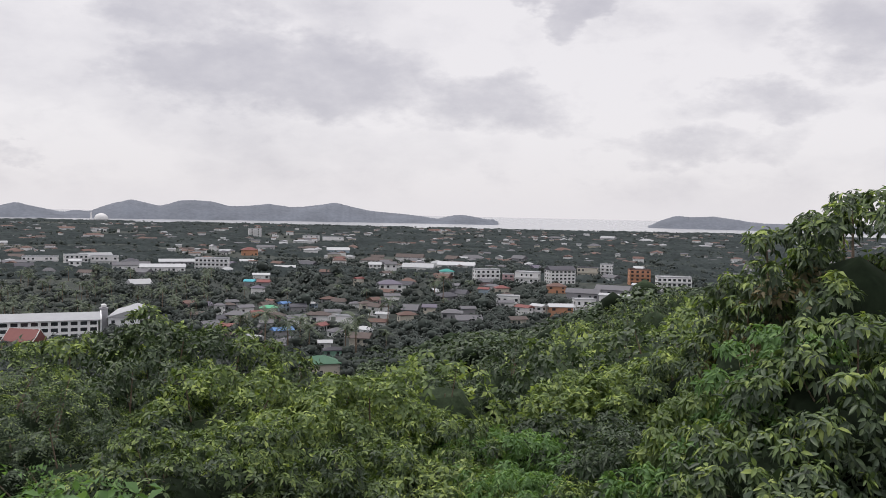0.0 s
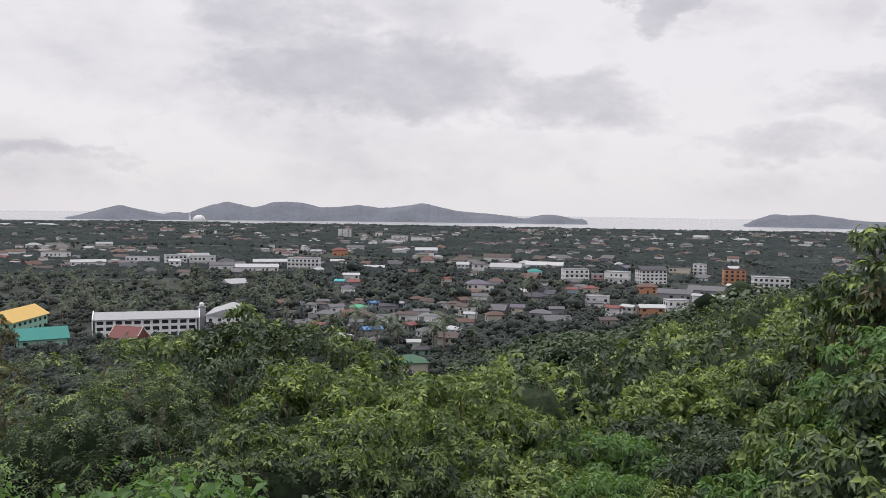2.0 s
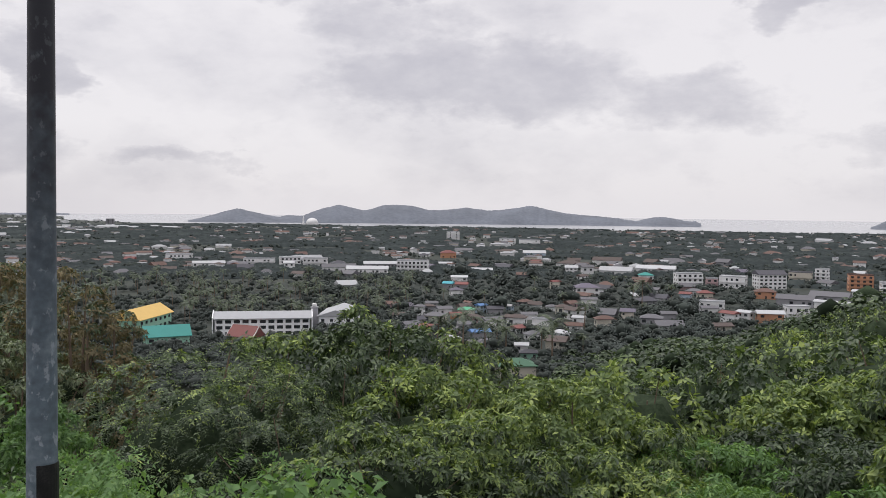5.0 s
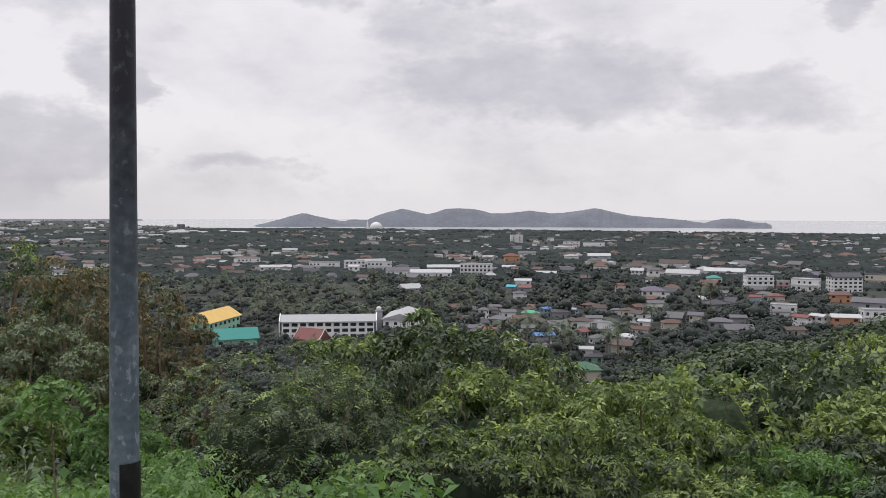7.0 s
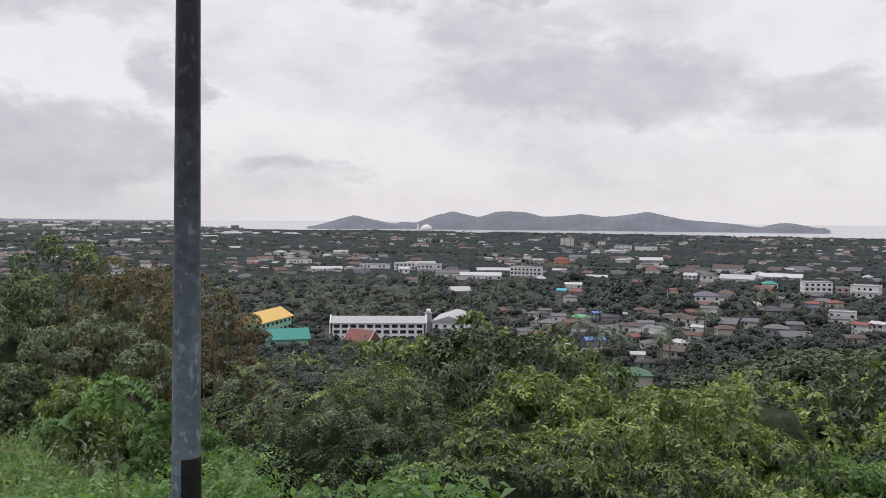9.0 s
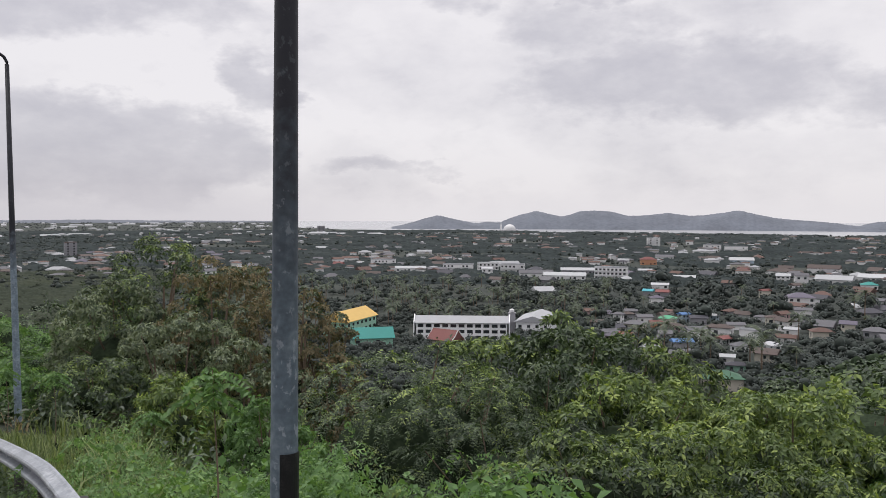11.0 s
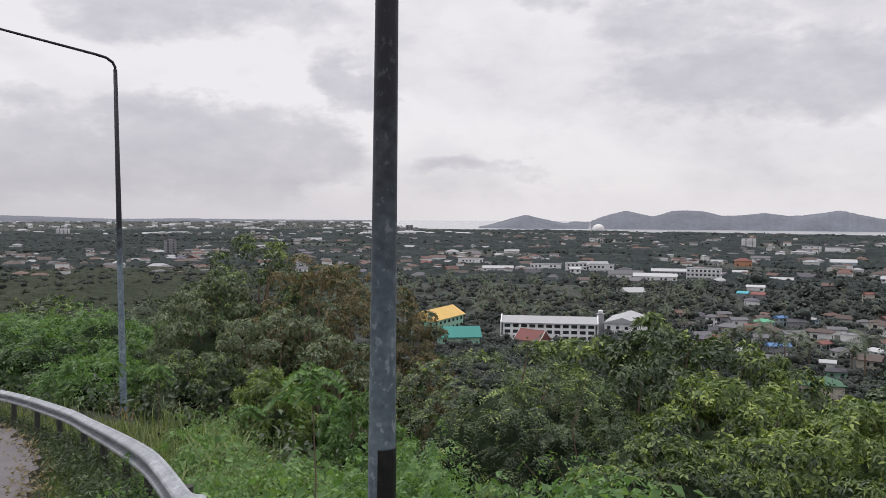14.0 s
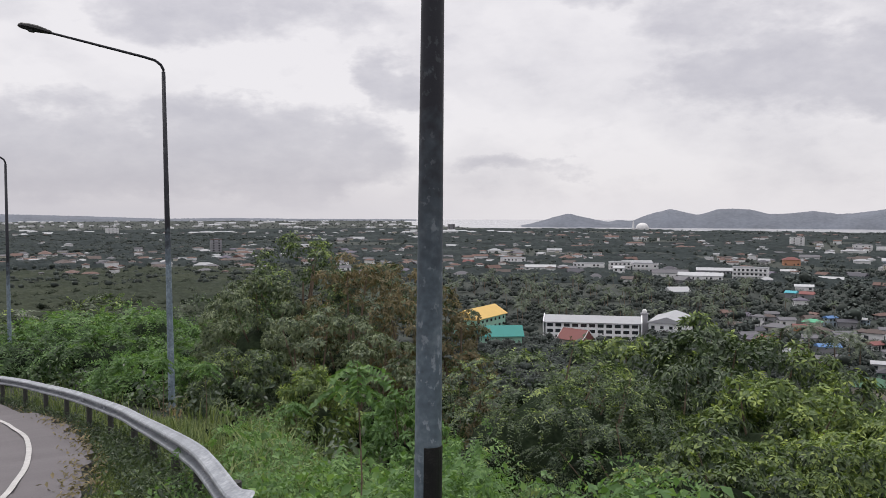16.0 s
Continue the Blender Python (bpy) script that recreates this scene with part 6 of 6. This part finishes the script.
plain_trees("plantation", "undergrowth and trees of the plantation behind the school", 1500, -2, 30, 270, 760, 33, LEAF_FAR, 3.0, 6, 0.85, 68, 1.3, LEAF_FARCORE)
def make_scrub():
    """A closed carpet of low thorny crowns, uneven and ragged at its far edge."""
    rng = np.random.default_rng(34)
    na, nr, V, F = 330, 210, [], []
    for i in range(nr):
        d = 262 * (985 / 262) ** (i / (nr - 1))
        for j in range(na):
            az = 19.5 + 33.5 * j / (na - 1)
            x, y = at(az + rng.uniform(-0.04, 0.04), d * (1 + rng.uniform(-0.002, 0.002)))
            near = noise.voronoi((x * 0.16, y * 0.16, 0.5))[0][0]
            h = 1.0 + 2.4 * max(0.0, 1 - 1.5 * near * near) + 1.2 * noise.noise((x * 0.03, y * 0.03, 3)) + rng.uniform(-0.3, 0.3)
            edge = 890 + 60 * noise.noise((az * 0.35, 1, 7)) + 25 * noise.noise((az * 1.6, 1, 9))
            lip = min(1.0, (edge - d) / 12, (az - 20.5 - noise.noise((d * 0.02, 5, 5))) / 0.3)
            V.append((x, y, ground_z(x, y) + (h if lip > 0 else -2.0)))
    k = np.arange(nr - 1)[:, None] * na + np.arange(na - 1)[None, :]
    k = k.ravel()[:, None]
    F = np.concatenate([k + np.array([[0, na + 1, 1]]), k + np.array([[0, na, na + 1]])], 0)
    tagged(new("scrub", mesh_np("scrub", np.array(V), F, LEAF_SCRUB)), "low olive-green scrub covering the plain", "scrub", kind="stuff")


make_scrub()


def make_canopy():
    """The closed canopy of low woods and orchards over the far plain, with clearings round the houses and a few open fields."""
    rng = np.random.default_rng(71)
    na, nr, V = 620, 170, []
    for i in range(nr):
        d = 690 * (2480 / 690) ** (i / (nr - 1))
        for j in range(na):
            az = -50 + 103 * j / (na - 1)
            x, y = at(az + rng.uniform(-0.05, 0.05), d * (1 + rng.uniform(-0.003, 0.003)))
            near = noise.voronoi((x * 0.12, y * 0.12, 0.5))[0][0]
            h = 1.4 + 3.0 * max(0.0, 1 - 1.5 * near * near) + 1.6 * noise.noise((x * 0.012, y * 0.012, 3)) + rng.uniform(-1.0, 1.0)
            if i < 8:
                h = h * i / 8 - 0.6 * (1 - i / 8)
            open_field = noise.noise((x * 0.007, y * 0.004, 8)) > 0.3
            scrubland = az > 20 and d < 930
            on = (np.abs(np.radians(CL[:, 0] - az)) * CL[:, 1] < CL[:, 2] + 1.5) & (np.abs(CL[:, 1] - d) < CL[:, 2] + 5)
            sunk = open_field or scrubland or on.any() or d > float(np.interp(az, SHORE_AZ, SHORE_D)) - 12
            V.append((x, y, -1.5 if sunk else h))
    k = (np.arange(nr - 1)[:, None] * na + np.arange(na - 1)[None, :]).ravel()[:, None]
    F = np.concatenate([k + np.array([[0, na + 1, 1]]), k + np.array([[0, na, na + 1]])], 0)
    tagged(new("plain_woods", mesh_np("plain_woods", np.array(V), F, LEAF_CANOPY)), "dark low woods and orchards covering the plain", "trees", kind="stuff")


make_canopy()
plain_trees("scrub_trees", "taller trees standing in the scrub", 850, 19, 52, 270, 930, 34, LEAF_SCRUB, 2.8, 5.2, 0.8, 70, 1.4)
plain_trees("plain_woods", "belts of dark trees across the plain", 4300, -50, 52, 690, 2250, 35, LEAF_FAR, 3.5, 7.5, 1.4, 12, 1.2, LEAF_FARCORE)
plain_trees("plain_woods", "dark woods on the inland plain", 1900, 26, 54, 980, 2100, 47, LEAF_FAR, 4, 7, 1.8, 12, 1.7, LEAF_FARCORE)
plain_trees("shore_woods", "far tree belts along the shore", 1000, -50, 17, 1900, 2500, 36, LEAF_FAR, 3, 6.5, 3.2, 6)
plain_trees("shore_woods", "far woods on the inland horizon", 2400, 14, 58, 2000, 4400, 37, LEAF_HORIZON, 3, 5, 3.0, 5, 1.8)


# ---- coconut palms ----
def palm_meshes(seed, h):
    pr = random.Random(seed)
    bx, by = pr.uniform(-0.8, 0.8), pr.uniform(-0.8, 0.8)
    trunk = mesh_from("trunk", *tube([(0, 0, -0.4), (bx * 0.2, by * 0.2, h * 0.4), (bx * 0.6, by * 0.6, h * 0.75), (bx, by, h)], [0.22, 0.17, 0.14, 0.12], 7), BARK)
    V, F = [], []
    for k in range(17):
        a = k * 2.4 + pr.uniform(-0.3, 0.3)
        up, L = pr.uniform(-0.3, 1.25), pr.uniform(3.0, 4.3)
        c, s = math.cos(a), math.sin(a)
        steps = 9
        for side in (-1, 1):
            for j in range(steps):
                q0, q1 = j / steps, (j + 0.9) / steps

                def rib(q):
                    r = L * q * math.cos(up * (1 - q * 0.8))
                    z = L * (math.sin(up) * q - 0.62 * q * q)
                    return bx + c * r, by + s * r, h + z
                x0, y0, z0 = rib(q0)
                x1, y1, z1 = rib(q1)
                w = 0.78 * math.sin(math.pi * min(1, 0.12 + q0 * 0.85)) + 0.08
                o = len(V)
                V += [(x0, y0, z0), (x1, y1, z1), (x1 + c * 0.35 - s * w * side, y1 + s * 0.35 + c * w * side, z1 - w * 0.4)]
                F.append((o, o + 1, o + 2))
    return trunk, mesh_np("fronds", np.array(V), np.array(F), LEAF_PALM)


PALMS = [palm_meshes(60 + i, h) for i, h in enumerate((7.5, 9.0, 10.5, 8.2))]


def plant_palm(x, y, k, s, turn):
    t = thing("coconut_palm", Matrix.LocRotScale((x, y, ground_z(x, y)), Euler((0, 0, turn)), (s, s, s)), "coconut palm with drooping feathery fronds", "palm tree", "coconut palms")
    put("trunk", PALMS[k][0], t)
    put("fronds", PALMS[k][1], t)


pr = random.Random(77)
for az, d, s in ((-7.4, 318, 0.95), (-8.9, 322, 0.9), (-10.3, 330, 0.85), (-13.4, 316, 1.0), (-12.7, 335, 0.8), (-9.7, 345, 0.9), (-15.5, 420, 0.8), (-19.2, 520, 0.9), (-18.6, 530, 0.8), (-5.6, 330, 0.8)):
    plant_palm(*at(az, d), pr.randrange(4), s * 1.9, pr.uniform(0, 6))
for _ in range(265):
    az, d = pr.uniform(-4, 23), pr.uniform(415, 690)
    s = min(pr.uniform(0.85, 1.15), room_for(az, d) / 11)
    if s > 0.55:
        plant_palm(*at(az, d), pr.randrange(4), s, pr.uniform(0, 6))
for _ in range(45):
    az, d = pr.uniform(-26, -2), pr.uniform(330, 700)
    s = min(pr.uniform(0.8, 1.1), room_for(az, d) / 11)
    if s > 0.55:
        plant_palm(*at(az, d), pr.randrange(4), s, pr.uniform(0, 6))
plant_palm(*at(43.0, 60), 0, 0.5, 1.0)
